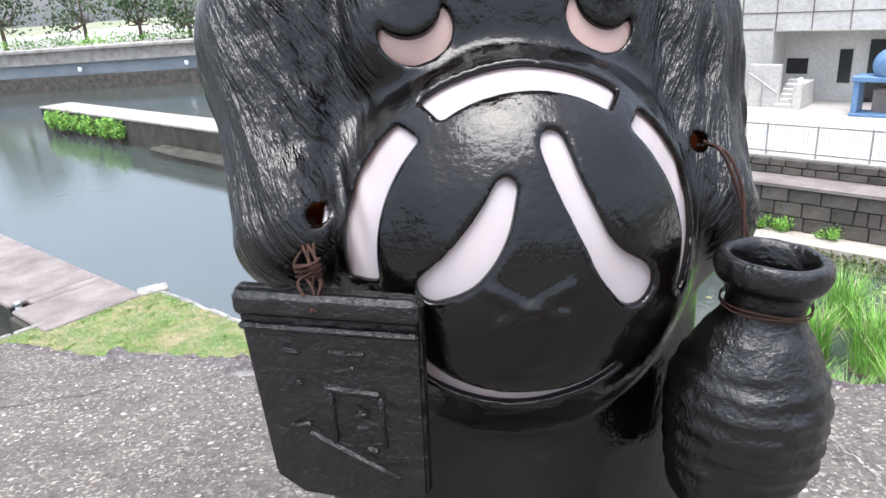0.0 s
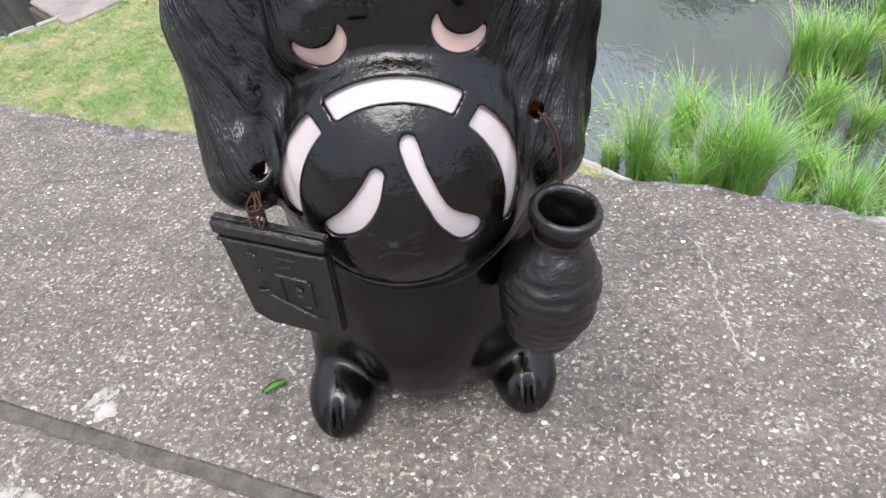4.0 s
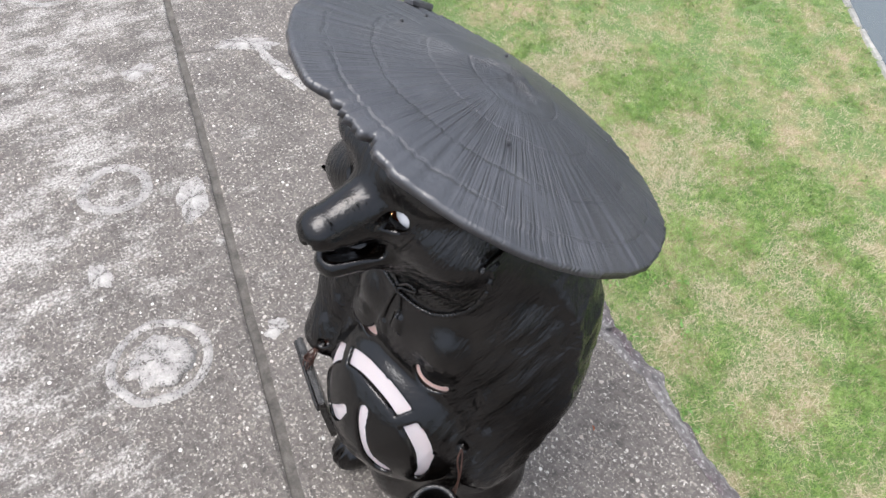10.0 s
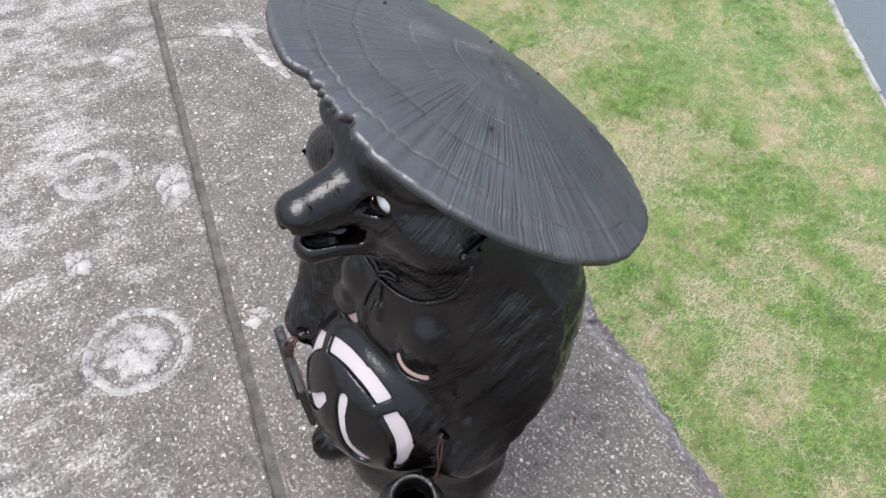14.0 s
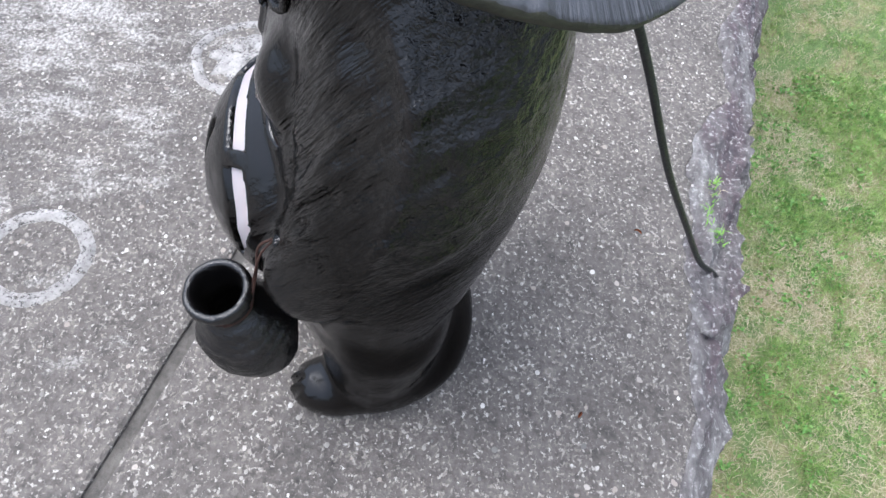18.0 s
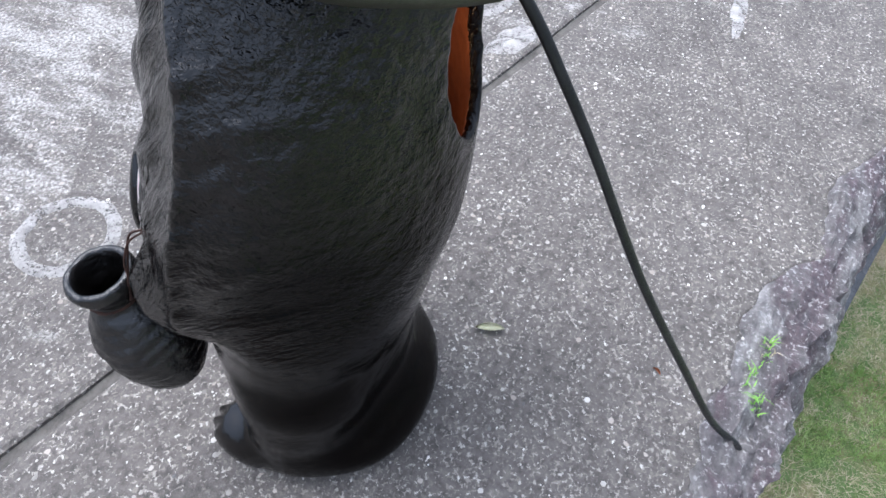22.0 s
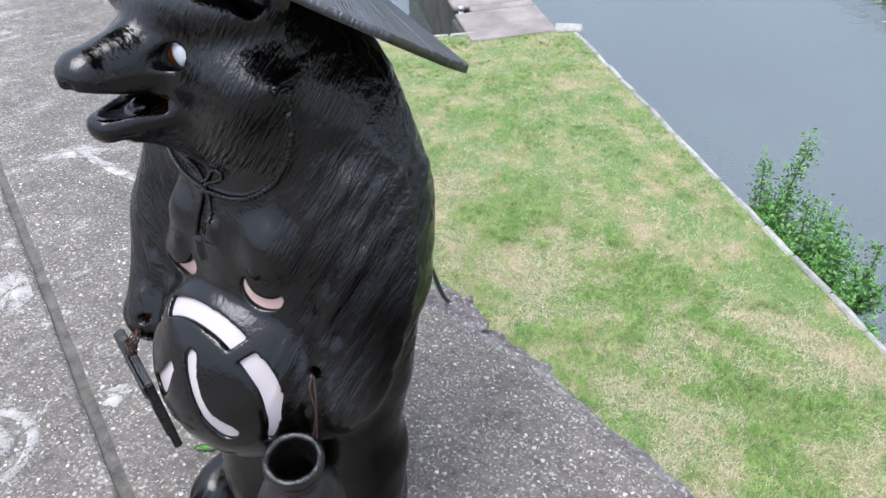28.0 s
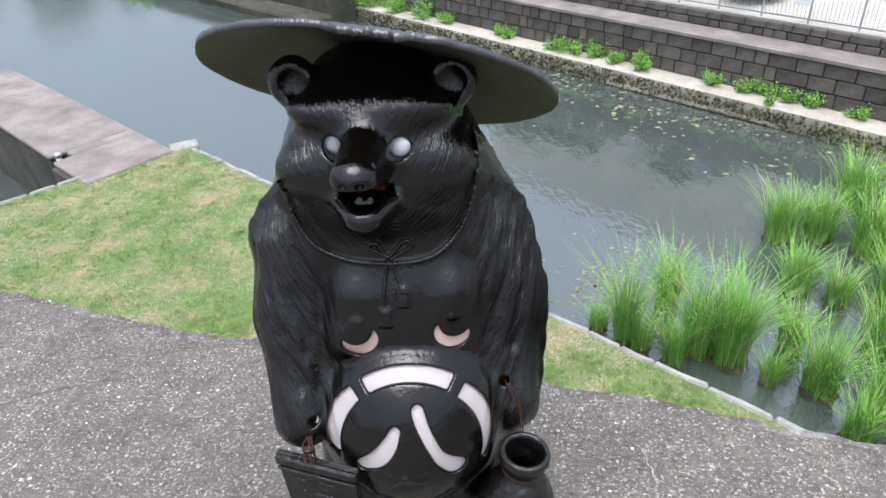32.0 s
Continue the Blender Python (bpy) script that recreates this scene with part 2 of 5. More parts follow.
JUGPAINT = material("lumpy_black_paint", 0.22, 0.0, 0.6)
v = coords(JUGPAINT)
colour(JUGPAINT, ramp(JUGPAINT, noise_tex(JUGPAINT, v, 20.0), [(0.3, (0.002, 0.002, 0.002)), (0.75, (0.008, 0.007, 0.0065))]))
n1 = bump(JUGPAINT, noise_tex(JUGPAINT, v, 40.0, 5.0), 0.45, 0.012)
bump(JUGPAINT, noise_tex(JUGPAINT, v, 230.0, 4.0, 0.6), 0.5, 0.002, n1)

# hat underside: the lawn's olive reflection is put into the colour
HATBELOW = varied("dark_lawn_tinted_underside", (0.014, 0.014, 0.009), (0.06, 0.058, 0.036), 0.6, 9.0, 0.3, 120.0)
HATPAINT = material("dull_black_paint", 0.36, 0.0, 1.0)
v = coords(HATPAINT)
colour(HATPAINT, ramp(HATPAINT, noise_tex(HATPAINT, v, 9.0, 8.0), [(0.3, (0.024, 0.024, 0.027)), (0.62, (0.042, 0.042, 0.046)), (0.8, (0.07, 0.07, 0.074))]))
flat = node(HATPAINT, "VectorMath")
flat.operation = "MULTIPLY"
wire(HATPAINT, v, flat.inputs[0])
flat.inputs[1].default_value = (1, 1, 0)
span = node(HATPAINT, "VectorMath")
span.operation = "LENGTH"
wire(HATPAINT, flat.outputs[0], span.inputs[0])
wobble = node(HATPAINT, "Math")
wobble.operation = "MULTIPLY_ADD"
wire(HATPAINT, noise_tex(HATPAINT, v, 6.0, 3.0), wobble.inputs[0])
wobble.inputs[1].default_value = 0.03
wire(HATPAINT, span.outputs["Value"], wobble.inputs[2])
W, B = (1, 1, 1), (0, 0, 0)
stitched = ramp(HATPAINT, wobble.outputs[0], [q for c0 in (0.082, 0.142, 0.206, 0.262) for q in ((c0 - 0.004, W), (c0 - 0.0012, B), (c0 + 0.0012, B), (c0 + 0.004, W))])
broken = ramp(HATPAINT, noise_tex(HATPAINT, v, 16.0, 3.0), [(0.4, W), (0.5, B)])
n1 = bump(HATPAINT, mix(HATPAINT, 1.0, stitched, broken, "LIGHTEN"), 0.45, 0.003)
apart, angle, polar = node(HATPAINT, "SeparateXYZ"), node(HATPAINT, "Math"), node(HATPAINT, "CombineXYZ")
angle.operation = "ARCTAN2"
wire(HATPAINT, v, apart.inputs[0])
wire(HATPAINT, apart.outputs[1], angle.inputs[0])
wire(HATPAINT, apart.outputs[0], angle.inputs[1])
wire(HATPAINT, angle.outputs[0], polar.inputs[0])
wire(HATPAINT, span.outputs["Value"], polar.inputs[1])
spokes = node(HATPAINT, "Mapping", Scale=(52.0, 7.0, 1.0))
wire(HATPAINT, polar.outputs[0], spokes.inputs["Vector"])
combed = mix(HATPAINT, ramp(HATPAINT, noise_tex(HATPAINT, v, 7.0, 3.0), [(0.42, (0, 0, 0)), (0.58, (1, 1, 1))]), (0.5, 0.5, 0.5), noise_tex(HATPAINT, spokes.outputs[0], 1.0, 2.0, 0.5))
n1 = bump(HATPAINT, combed, 0.8, 0.006, n1)
bump(HATPAINT, noise_tex(HATPAINT, v, 140.0, 5.0), 0.35, 0.003, n1)

CLAY = varied("bare_terracotta", (0.20, 0.055, 0.02), (0.36, 0.115, 0.04), 0.85, 12.0, 0.4, 90.0)
def sheet_paint(name, low, high, through_light, share):
    m = material(name, 0.45)
    colour(m, ramp(m, noise_tex(m, coords(m), 14.0), [(0.2, low), (0.8, high)]))
    thin, both = node(m, "BsdfTranslucent", Color=through_light), node(m, "MixShader", Fac=share)
    wire(m, bsdf(m).outputs[0], both.inputs[1])
    wire(m, thin.outputs[0], both.inputs[2])
    wire(m, both.outputs[0], m.node_tree.nodes["Material Output"].inputs["Surface"])
    return m


LINING = sheet_paint("white_translucent_sheet", (0.72, 0.66, 0.67), (0.8, 0.76, 0.78), (0.85, 0.6, 0.48, 1), 0.45)
# same sheet, with the terracotta's warm bounced light put into its colour
BOUNCESHEET = sheet_paint("bounce_tinted_sheet", (0.76, 0.54, 0.48), (0.84, 0.64, 0.58), (0.9, 0.55, 0.4, 1), 0.35)
EYEWHITE = material("white_glaze", 0.2)
colour(EYEWHITE, ramp(EYEWHITE, noise_tex(EYEWHITE, coords(EYEWHITE), 60.0), [(0.3, (0.56, 0.57, 0.6)), (0.7, (0.68, 0.68, 0.7))]))
RUST = varied("rusty_wire", (0.025, 0.014, 0.011), (0.085, 0.036, 0.024), 0.7, 60.0, 0.3, 300.0, 0.5)
RUBBER = varied("black_cable", (0.008, 0.008, 0.009), (0.02, 0.02, 0.021), 0.4, 30.0, 0.2, 200.0)

LAWN = material("lawn_soil", 0.95)
v = coords(LAWN)
g = ramp(LAWN, noise_tex(LAWN, v, 1.3, 9.0, 0.72), [(0.33, (0.34, 0.27, 0.18)), (0.42, (0.25, 0.24, 0.12)), (0.54, (0.13, 0.2, 0.065))])
g = mix(LAWN, 0.65, g, ramp(LAWN, noise_tex(LAWN, v, 38.0, 8.0, 0.7), [(0.3, (0.15, 0.14, 0.12)), (0.7, (0.8, 0.8, 0.78))]), "OVERLAY")
colour(LAWN, g)
bump(LAWN, noise_tex(LAWN, v, 45.0, 6.0), 0.8, 0.04)


def leafy(name, low, high, rough=0.55):
    m = material(name, rough)
    gi = node(m, "NewGeometry")
    colour(m, ramp(m, gi.outputs["Random Per Island"], [(0.0, low), (1.0, high)]))
    b = bsdf(m)
    b.inputs["Subsurface Weight"].default_value = 0.0
    b.inputs["Transmission Weight"].default_value = 0.0
    return m


BLADE = leafy("lawn_blades", (0.09, 0.19, 0.04), (0.31, 0.46, 0.13))
v = coords(BLADE)
patch = mix(BLADE, 0.5, noise_tex(BLADE, v, 1.7, 4.0, 0.6), noise_tex(BLADE, v, 9.0, 3.0, 0.6))
colour(BLADE, mix(BLADE, 0.6, BLADE.node_tree.nodes["Color Ramp"].outputs[0], ramp(BLADE, patch, [(0.36, (0.05, 0.12, 0.02)), (0.5, (0.2, 0.33, 0.07)), (0.64, (0.42, 0.5, 0.2))])))
DRY = leafy("dry_blades", (0.34, 0.29, 0.18), (0.54, 0.47, 0.32))
REED = leafy("reed_blades", (0.09, 0.27, 0.03), (0.29, 0.54, 0.09))
BUSH = leafy("bush_leaves", (0.045, 0.14, 0.025), (0.16, 0.34, 0.07))
TREELEAF = leafy("tree_leaves", (0.015, 0.045, 0.012), (0.06, 0.11, 0.03))
WEED = leafy("weed_leaves", (0.16, 0.36, 0.05), (0.32, 0.55, 0.12))
LEDGEWEED = leafy("ledge_weed_leaves", (0.09, 0.24, 0.03), (0.27, 0.5, 0.09))
LAWNWEED = leafy("lawn_weed_leaves", (0.09, 0.22, 0.04), (0.22, 0.4, 0.1))
PAD = leafy("pond_weed", (0.11, 0.12, 0.05), (0.3, 0.29, 0.17))
LEAF = varied("fallen_leaf", (0.6, 0.6, 0.4), (0.75, 0.74, 0.55), 0.6, 40.0, 0.1)
GREENLEAF = varied("green_leaf", (0.12, 0.3, 0.05), (0.2, 0.42, 0.08), 0.5, 40.0, 0.1)
BARK = varied("bark", (0.05, 0.04, 0.03), (0.13, 0.1, 0.08), 0.9, 10.0, 0.6, 60.0)

WATER = material("canal_water", 0.04, 0.0, 1.0)
bsdf(WATER).inputs["IOR"].default_value = 1.85
v = coords(WATER)
colour(WATER, ramp(WATER, noise_tex(WATER, v, 0.12, 5.0), [(0.3, (0.05, 0.062, 0.058)), (0.7, (0.066, 0.08, 0.075))]))
n1 = bump(WATER, noise_tex(WATER, coords(WATER, (1.0, 0.6, 1)), 2.2, 4.0, 0.55), 0.24, 0.05)
bump(WATER, noise_tex(WATER, coords(WATER, (1.0, 0.45, 1), (0, 0, 25)), 5.5, 2.0, 0.5), 0.22, 0.03, n1)

CONCRETE = varied("weathered_concrete", (0.24, 0.22, 0.20), (0.42, 0.40, 0.37), 0.9, 1.2, 0.3, 22.0)
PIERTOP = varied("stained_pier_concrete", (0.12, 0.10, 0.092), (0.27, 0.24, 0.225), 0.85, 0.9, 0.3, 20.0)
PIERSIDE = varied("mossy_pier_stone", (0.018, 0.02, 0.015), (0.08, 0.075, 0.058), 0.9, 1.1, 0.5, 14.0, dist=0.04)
STONE = varied("dark_wall_stone", (0.035, 0.032, 0.029), (0.125, 0.113, 0.10), 0.9, 1.6, 0.6, 16.0, dist=0.03, per_piece=0.5)
MORTAR = varied("wall_mortar", (0.025, 0.024, 0.022), (0.06, 0.057, 0.052), 0.95, 3.0, 0.4, 30.0)
BORDER = varied("pale_border_stone", (0.17, 0.17, 0.155), (0.36, 0.355, 0.33), 0.9, 4.0, 0.4, 40.0, per_piece=0.25)
LEDGE = varied("ledge_concrete", (0.30, 0.27, 0.23), (0.5, 0.46, 0.41), 0.9, 1.5, 0.4, 20.0)
PLAZA = varied("pale_plaza_paving", (0.38, 0.36, 0.33), (0.48, 0.46, 0.43), 0.9, 0.6, 0.1, 12.0)
BUILDING = varied("pale_building_concrete", (0.46, 0.45, 0.43), (0.62, 0.61, 0.58), 0.85, 0.5, 0.15, 9.0)
DARKGLASS = varied("dark_window", (0.012, 0.013, 0.015), (0.03, 0.032, 0.035), 0.25, 2.0, 0.05, 9.0)
BLUEMETAL = varied("blue_painted_metal", (0.10, 0.20, 0.36), (0.16, 0.28, 0.45), 0.5, 3.0, 0.1, 30.0)
RAIL = varied("grey_rail", (0.42, 0.42, 0.42), (0.55, 0.55, 0.55), 0.45, 3.0, 0.05, 40.0, 0.6)
BLUEWALL = varied("blue_grey_wall_band", (0.16, 0.19, 0.22), (0.24, 0.27, 0.30), 0.8, 0.4, 0.1, 8.0)
STEEL = varied("galvanised_pipe", (0.35, 0.36, 0.36), (0.55, 0.56, 0.56), 0.4, 6.0, 0.1, 60.0, 0.8)
FARGROUND = varied("far_ground", (0.16, 0.19, 0.1), (0.3, 0.3, 0.22), 0.95, 0.05, 0.1, 2.0)
CLOSING = varied("grey_wall_render", (0.2, 0.2, 0.19), (0.32, 0.31, 0.3), 0.9, 0.8, 0.3, 12.0)
WHITEPLASTIC = varied("white_plastic", (0.7, 0.7, 0.72), (0.85, 0.85, 0.86), 0.4, 20.0, 0.1)
REDPLASTIC = varied("red_plastic", (0.6, 0.03, 0.02), (0.75, 0.06, 0.04), 0.4, 20.0, 0.1)


# ---- mesh helpers ----
def mesh_from(name, verts, faces, mats, smooth=False):
    me = bpy.data.meshes.new(name)
    me.from_pydata([tuple(p) for p in verts], [], [tuple(f) for f in faces])
    for m in mats if isinstance(mats, (list, tuple)) else [mats]:
        me.materials.append(m)
    if smooth:
        me.polygons.foreach_set("use_smooth", [True] * len(me.polygons))
    me.update()
    return me


def part(name, bm, mat, parent=None, label="", m=None, smooth=False):
    me = bpy.data.meshes.new(name)
    bm.normal_update()
    bm.to_mesh(me)
    bm.free()
    me.materials.append(mat)
    if smooth:
        me.polygons.foreach_set("use_smooth", [True] * len(me.polygons))
    ob = new(name, me)
    if parent is not None:
        ob.parent = parent
    if m is not None:
        ob.matrix_basis = m
    if label:
        tagged(ob, label)
    return ob


def thing(name, m, label, category, group="", kind=""):
    ob = new(name)
    ob.empty_display_size = 0.05
    ob.matrix_basis = m
    return tagged(ob, label, category, group, kind)


def box_bm(sx, sy, sz, at=(0, 0, 0), bevel=0.0, rough=0.0, cuts=0, seed=0):
    bm = bmesh.new()
    bmesh.ops.create_cube(bm, size=1, matrix=Matrix.Translation(at) @ Matrix.Diagonal((sx, sy, sz, 1)))
    if bevel:
        bmesh.ops.bevel(bm, geom=bm.edges[:], offset=bevel, segments=1, affect="EDGES")
    if cuts:
        bmesh.ops.subdivide_edges(bm, edges=bm.edges[:], cuts=cuts, use_grid_fill=True)
    if rough:
        for p in bm.verts:
            p.co += noise.noise_vector(p.co * 2.3 + Vector((seed, seed * 1.7, 0))) * rough
    return bm


def lathe_bm(profile, seg=40):
    bm = bmesh.new()
    rings = []
    for r, z in profile:
        rings.append([bm.verts.new((r * math.cos(2 * math.pi * k / seg), r * math.sin(2 * math.pi * k / seg), z)) for k in range(seg)])
    for a, b in zip(rings, rings[1:]):
        for k in range(seg):
            bm.faces.new((a[k], a[(k + 1) % seg], b[(k + 1) % seg], b[k]))
    if profile[0][0] > 1e-6:
        bm.faces.new(rings[0][::-1])
    if profile[-1][0] > 1e-6:
        bm.faces.new(rings[-1])
    return bm


def tube_bm(points, radius, seg=8, closed_ends=True):
    bm = bmesh.new()
    pts = [Vector(p) for p in points]
    rings = []
    for k, p in enumerate(pts):
        d = (pts[min(k + 1, len(pts) - 1)] - pts[max(k - 1, 0)]).normalized()
        side = d.cross(Vector((0.31, 0.17, 0.93))).normalized()
        up = side.cross(d)
        r = radius[k] if isinstance(radius, (list, tuple)) else radius
        rings.append([bm.verts.new(p + (side * math.cos(2 * math.pi * j / seg) + up * math.sin(2 * math.pi * j / seg)) * r) for j in range(seg)])
    for a, b in zip(rings, rings[1:]):
        for j in range(seg):
            bm.faces.new((a[j], a[(j + 1) % seg], b[(j + 1) % seg], b[j]))
    if closed_ends:
        bm.faces.new(rings[0][::-1])
        bm.faces.new(rings[-1])
    return bm


def curve_points(keys, n=24):
    """A smooth line through the keys."""
    p = [Vector(k) for k in keys]
    p = [2 * p[0] - p[1]] + p + [2 * p[-1] - p[-2]]
    out = []
    for k in range(1, len(p) - 2):
        for j in range(n):
            t = j / n
            out.append(0.5 * (2 * p[k] + (p[k + 1] - p[k - 1]) * t + (2 * p[k - 1] - 5 * p[k] + 4 * p[k + 1] - p[k + 2]) * t * t + (3 * p[k] - p[k - 1] - 3 * p[k + 1] + p[k + 2]) * t ** 3))
    return out + [p[-2]]


def blades(name, spots, mats, height, width, lean, seed, segs=2, per=1, spread=0.0):
    """One mesh of many curved grass blades standing at the spots (x, y, z, scale, which)."""
    rng = np.random.default_rng(seed)
    spots = np.repeat(np.asarray(spots, float), per, axis=0)
    n = len(spots)
    ang, off = rng.uniform(0, 2 * np.pi, n), rng.uniform(0, 2 * np.pi, n)
    rad = spread * np.sqrt(rng.uniform(0, 1, n))
    base = spots[:, :3] + np.stack([rad * np.cos(off), rad * np.sin(off), np.zeros(n)], 1)
    h = height * spots[:, 3] * rng.uniform(0.55, 1.15, n)
    le = lean * h * rng.uniform(0.1, 1.0, n)
    d = np.stack([np.cos(ang), np.sin(ang), np.zeros(n)], 1)
    s = np.stack([-np.sin(ang), np.cos(ang), np.zeros(n)], 1)
    w = width * rng.uniform(0.6, 1.3, n)
    rows = []
    for k in range(segs + 1):
        t = k / segs
        mid = base + d * (le * t * t)[:, None] + np.array([0, 0, 1]) * (h * (t - 0.25 * lean * t * t))[:, None]
        half = s * (w * (1 - t) ** 0.7 * 0.5)[:, None]
        rows += [mid - half, mid + half] if k < segs else [mid]
    verts = np.stack(rows, 1).reshape(-1, 3)
    m = 2 * segs + 1
    faces, base_i = [], np.arange(n) * m
    for k in range(segs - 1):
        faces.append(np.stack([base_i + 2 * k, base_i + 2 * k + 1, base_i + 2 * k + 3, base_i + 2 * k + 2], 1))
    quads = np.concatenate(faces) if faces else np.zeros((0, 4), int)
    tris = np.stack([base_i + 2 * segs - 2, base_i + 2 * segs - 1, base_i + 2 * segs], 1)
    me = bpy.data.meshes.new(name)
    me.vertices.add(len(verts))
    me.vertices.foreach_set("co", verts.ravel())
    loops = np.concatenate([quads.ravel(), tris.ravel()]).astype(np.int32)
    sizes = np.concatenate([np.full(len(quads), 4), np.full(len(tris), 3)]).astype(np.int32)
    me.loops.add(len(loops))
    me.loops.foreach_set("vertex_index", loops)
    me.polygons.add(len(sizes))
    me.polygons.foreach_set("loop_start", np.concatenate([[0], np.cumsum(sizes)[:-1]]).astype(np.int32))
    for k in mats:
        me.materials.append(k)
    which = spots[:, 4].astype(np.int32)
    me.polygons.foreach_set("material_index", np.concatenate([np.tile(which, segs - 1), which]).astype(np.int32))
    me.update(calc_edges=True)
    me.validate()
    return new(name, me)


def leaves(name, spots, mat, size, seed):
    """One mesh of small bent leaves, each a pair of faces, turned at random."""
    rng = np.random.default_rng(seed)
    p = np.asarray(spots, float)
    n = len(p)
    d = rng.normal(0, 1, (n, 3))
    d /= np.linalg.norm(d, axis=1)[:, None]
    e = np.cross(d, rng.normal(0, 1, (n, 3)))
    e /= np.linalg.norm(e, axis=1)[:, None]
    f = np.cross(d, e)
    s = size * rng.uniform(0.6, 1.4, n)[:, None]
    v4 = np.stack([p - d * s * 0.5, p + e * s * 0.28 + f * s * 0.08, p + d * s * 0.5, p - e * s * 0.28 + f * s * 0.08], 1).reshape(-1, 3)
    i = np.arange(n) * 4
    faces = np.concatenate([np.stack([i, i + 1, i + 2], 1), np.stack([i, i + 2, i + 3], 1)])
    return mesh_from(name, v4, faces, mat)


# ---- the sloping paved platform ----
SLOPE = 5.5
G = Matrix.Translation((0.15, 0.7, 0)) @ pose(0, 0, 0, -SLOPE) @ Matrix.Translation((-0.15, -0.7, 0))


def edge_y(x):
    """The broken river edge of the paving."""
    y = 1.462 - 0.253 * x + (0.03 * math.sin(2.1 * x + 0.4))
    y += 0.035 * noise.noise(Vector((x * 3.1, 4.2, 0))) + 0.02 * noise.noise(Vector((x * 9.0, 1.2, 0))) + 0.008 * noise.noise(Vector((x * 31.0, 7.2, 0)))
    return y


def lip(x):
    """How far the broken stone edge reaches into the paving."""
    f = min(1, max(0, (0.34 - x) / 0.3)) * min(1, max(0.15, (x + 1.1) / 0.6))
    return 0.01 + 0.05 * f * max(0.1, 1 + 1.3 * noise.noise(Vector((x * 4.3, 6.1, 0))) + 0.8 * noise.noise(Vector((x * 15, 2.1, 0))))


def groove_y(x):
    return 0.487 - 0.262 * x + 0.006 * noise.noise(Vector((x * 5, 0, 3)))


def slab(name, y0, y1, parent, mat, depth=0.16):
    xs = [-14 + 0.5 * k for k in range(23)] + [-3 + 0.025 * k for k in range(1, 200)] + [2 + 0.5 * k for k in range(0, 14)]
    verts, faces = [], []
    for x in xs:
        a, b = y0(x), y1(x)
        verts += [(x, a, -depth), (x, a + 0.004, -0.003), (x, a + 0.01, 0), (x, b - 0.012, 0), (x, b - 0.004, -0.005), (x, b, -depth)]
    for k in range(len(xs) - 1):
        o = 6 * k
        for j in range(5):
            faces.append((o + j, o + 6 + j, o + 7 + j, o + 1 + j))
    ob = new(name, mesh_from(name, verts, faces, mat))
    ob.parent = parent
    return ob


pavement = thing("pavement", G, "grey exposed-aggregate paving, weathered, with pale lichen patches", "pavement", kind="structure")
slab("paving_slab", lambda x: groove_y(x) + 0.011, lambda x: edge_y(x) - 0.008 - lip(x), pavement, PAVING)
slab("paving_slab", lambda x: -14.0, lambda x: groove_y(x) - 0.011, pavement, PAVING)
slab("joint_filling", lambda x: groove_y(x) - 0.03, lambda x: groove_y(x) + 0.03, pavement, GROOVE, 0.1).location.z = -0.012

# rough stone edge: a strip that falls from the paving to the wall face
verts, faces = [], []
xs = [-6 + 0.04 * k for k in range(100)] + [-2 + 0.01 * k for k in range(350)] + [1.5 + 0.04 * k for k in range(60)]
prof = ((-0.06, -0.004), (-0.045, 0.003), (-0.02, -0.002), (0.0, -0.014), (0.012, -0.026), (0.03, -0.04), (0.043, -0.06), (0.055, -0.085), (0.066, -0.12), (0.075, -0.16), (0.083, -0.22), (0.088, -0.3), (0.09, -0.7))
for x in xs:
    for j, (dy, dz) in enumerate(prof):
        rough = 0.024 * noise.noise(Vector((x * 6, j * 0.6, 2))) + 0.02 * noise.noise(Vector((x * 17, j * 0.9, 5))) + 0.012 * noise.noise(Vector((x * 43, j * 1.7, 9)))
        in_by = lip(x)
        rough *= 0.25 + min(1, in_by / 0.05) * 0.75
        y = edge_y(x) + (-in_by - 0.018, -in_by, -in_by * 0.5, -0.002, dy)[min(j, 4)] * 1.0
        verts.append((x, y + rough * (0.3 if j < 3 else 1), dz + (rough * (0.35 + in_by * 8) if 1 <= j else 0)))
n = len(prof)
for k in range(len(xs) - 1):
    for j in range(n - 1):
        faces.append((k * n + j, (k + 1) * n + j, (k + 1) * n + j + 1, k * n + j + 1))
edge = new("edge_stone", mesh_from("edge_stone", verts, faces, ROCK))
edge.parent = pavement
tagged(edge, "broken purplish-grey stone edge of the paving")

wall = new("platform_wall", mesh_from("platform_wall", [(x, 1.445 - 0.253 * x + dy, z) for x in (-14, 9) for dy, z in ((0.07, -0.4), (0.07, -10), (-16, -10), (-16, -0.2))],
                                      [(0, 1, 5, 4), (1, 2, 6, 5), (2, 3, 7, 6), (3, 0, 4, 7), (0, 3, 2, 1), (4, 5, 6, 7)], WALLROCK))
wall.matrix_basis = Matrix.Translation((0, 0, 0))
tagged(wall, "dark stone retaining wall under the paved platform", "wall", kind="structure")

# plain unseen walls, added behind the paving to bound reflections and low sky light
for nm, sx, sy, sz, x, y, z in (("wall_south", 26, 0.4, 3.2, -2.5, -13.6, 0.6), ("wall_west", 0.4, 12, 3, -13.8, -7.6, 0.4), ("wall_east", 0.4, 12, 3, 8.6, -8.6, 0.4)):
    tagged(part(nm, box_bm(sx, sy, sz, (x, y, z), 0.02), CLOSING), "plain grey wall added out of view to bound reflections and low sky light", "wall", kind="structure")

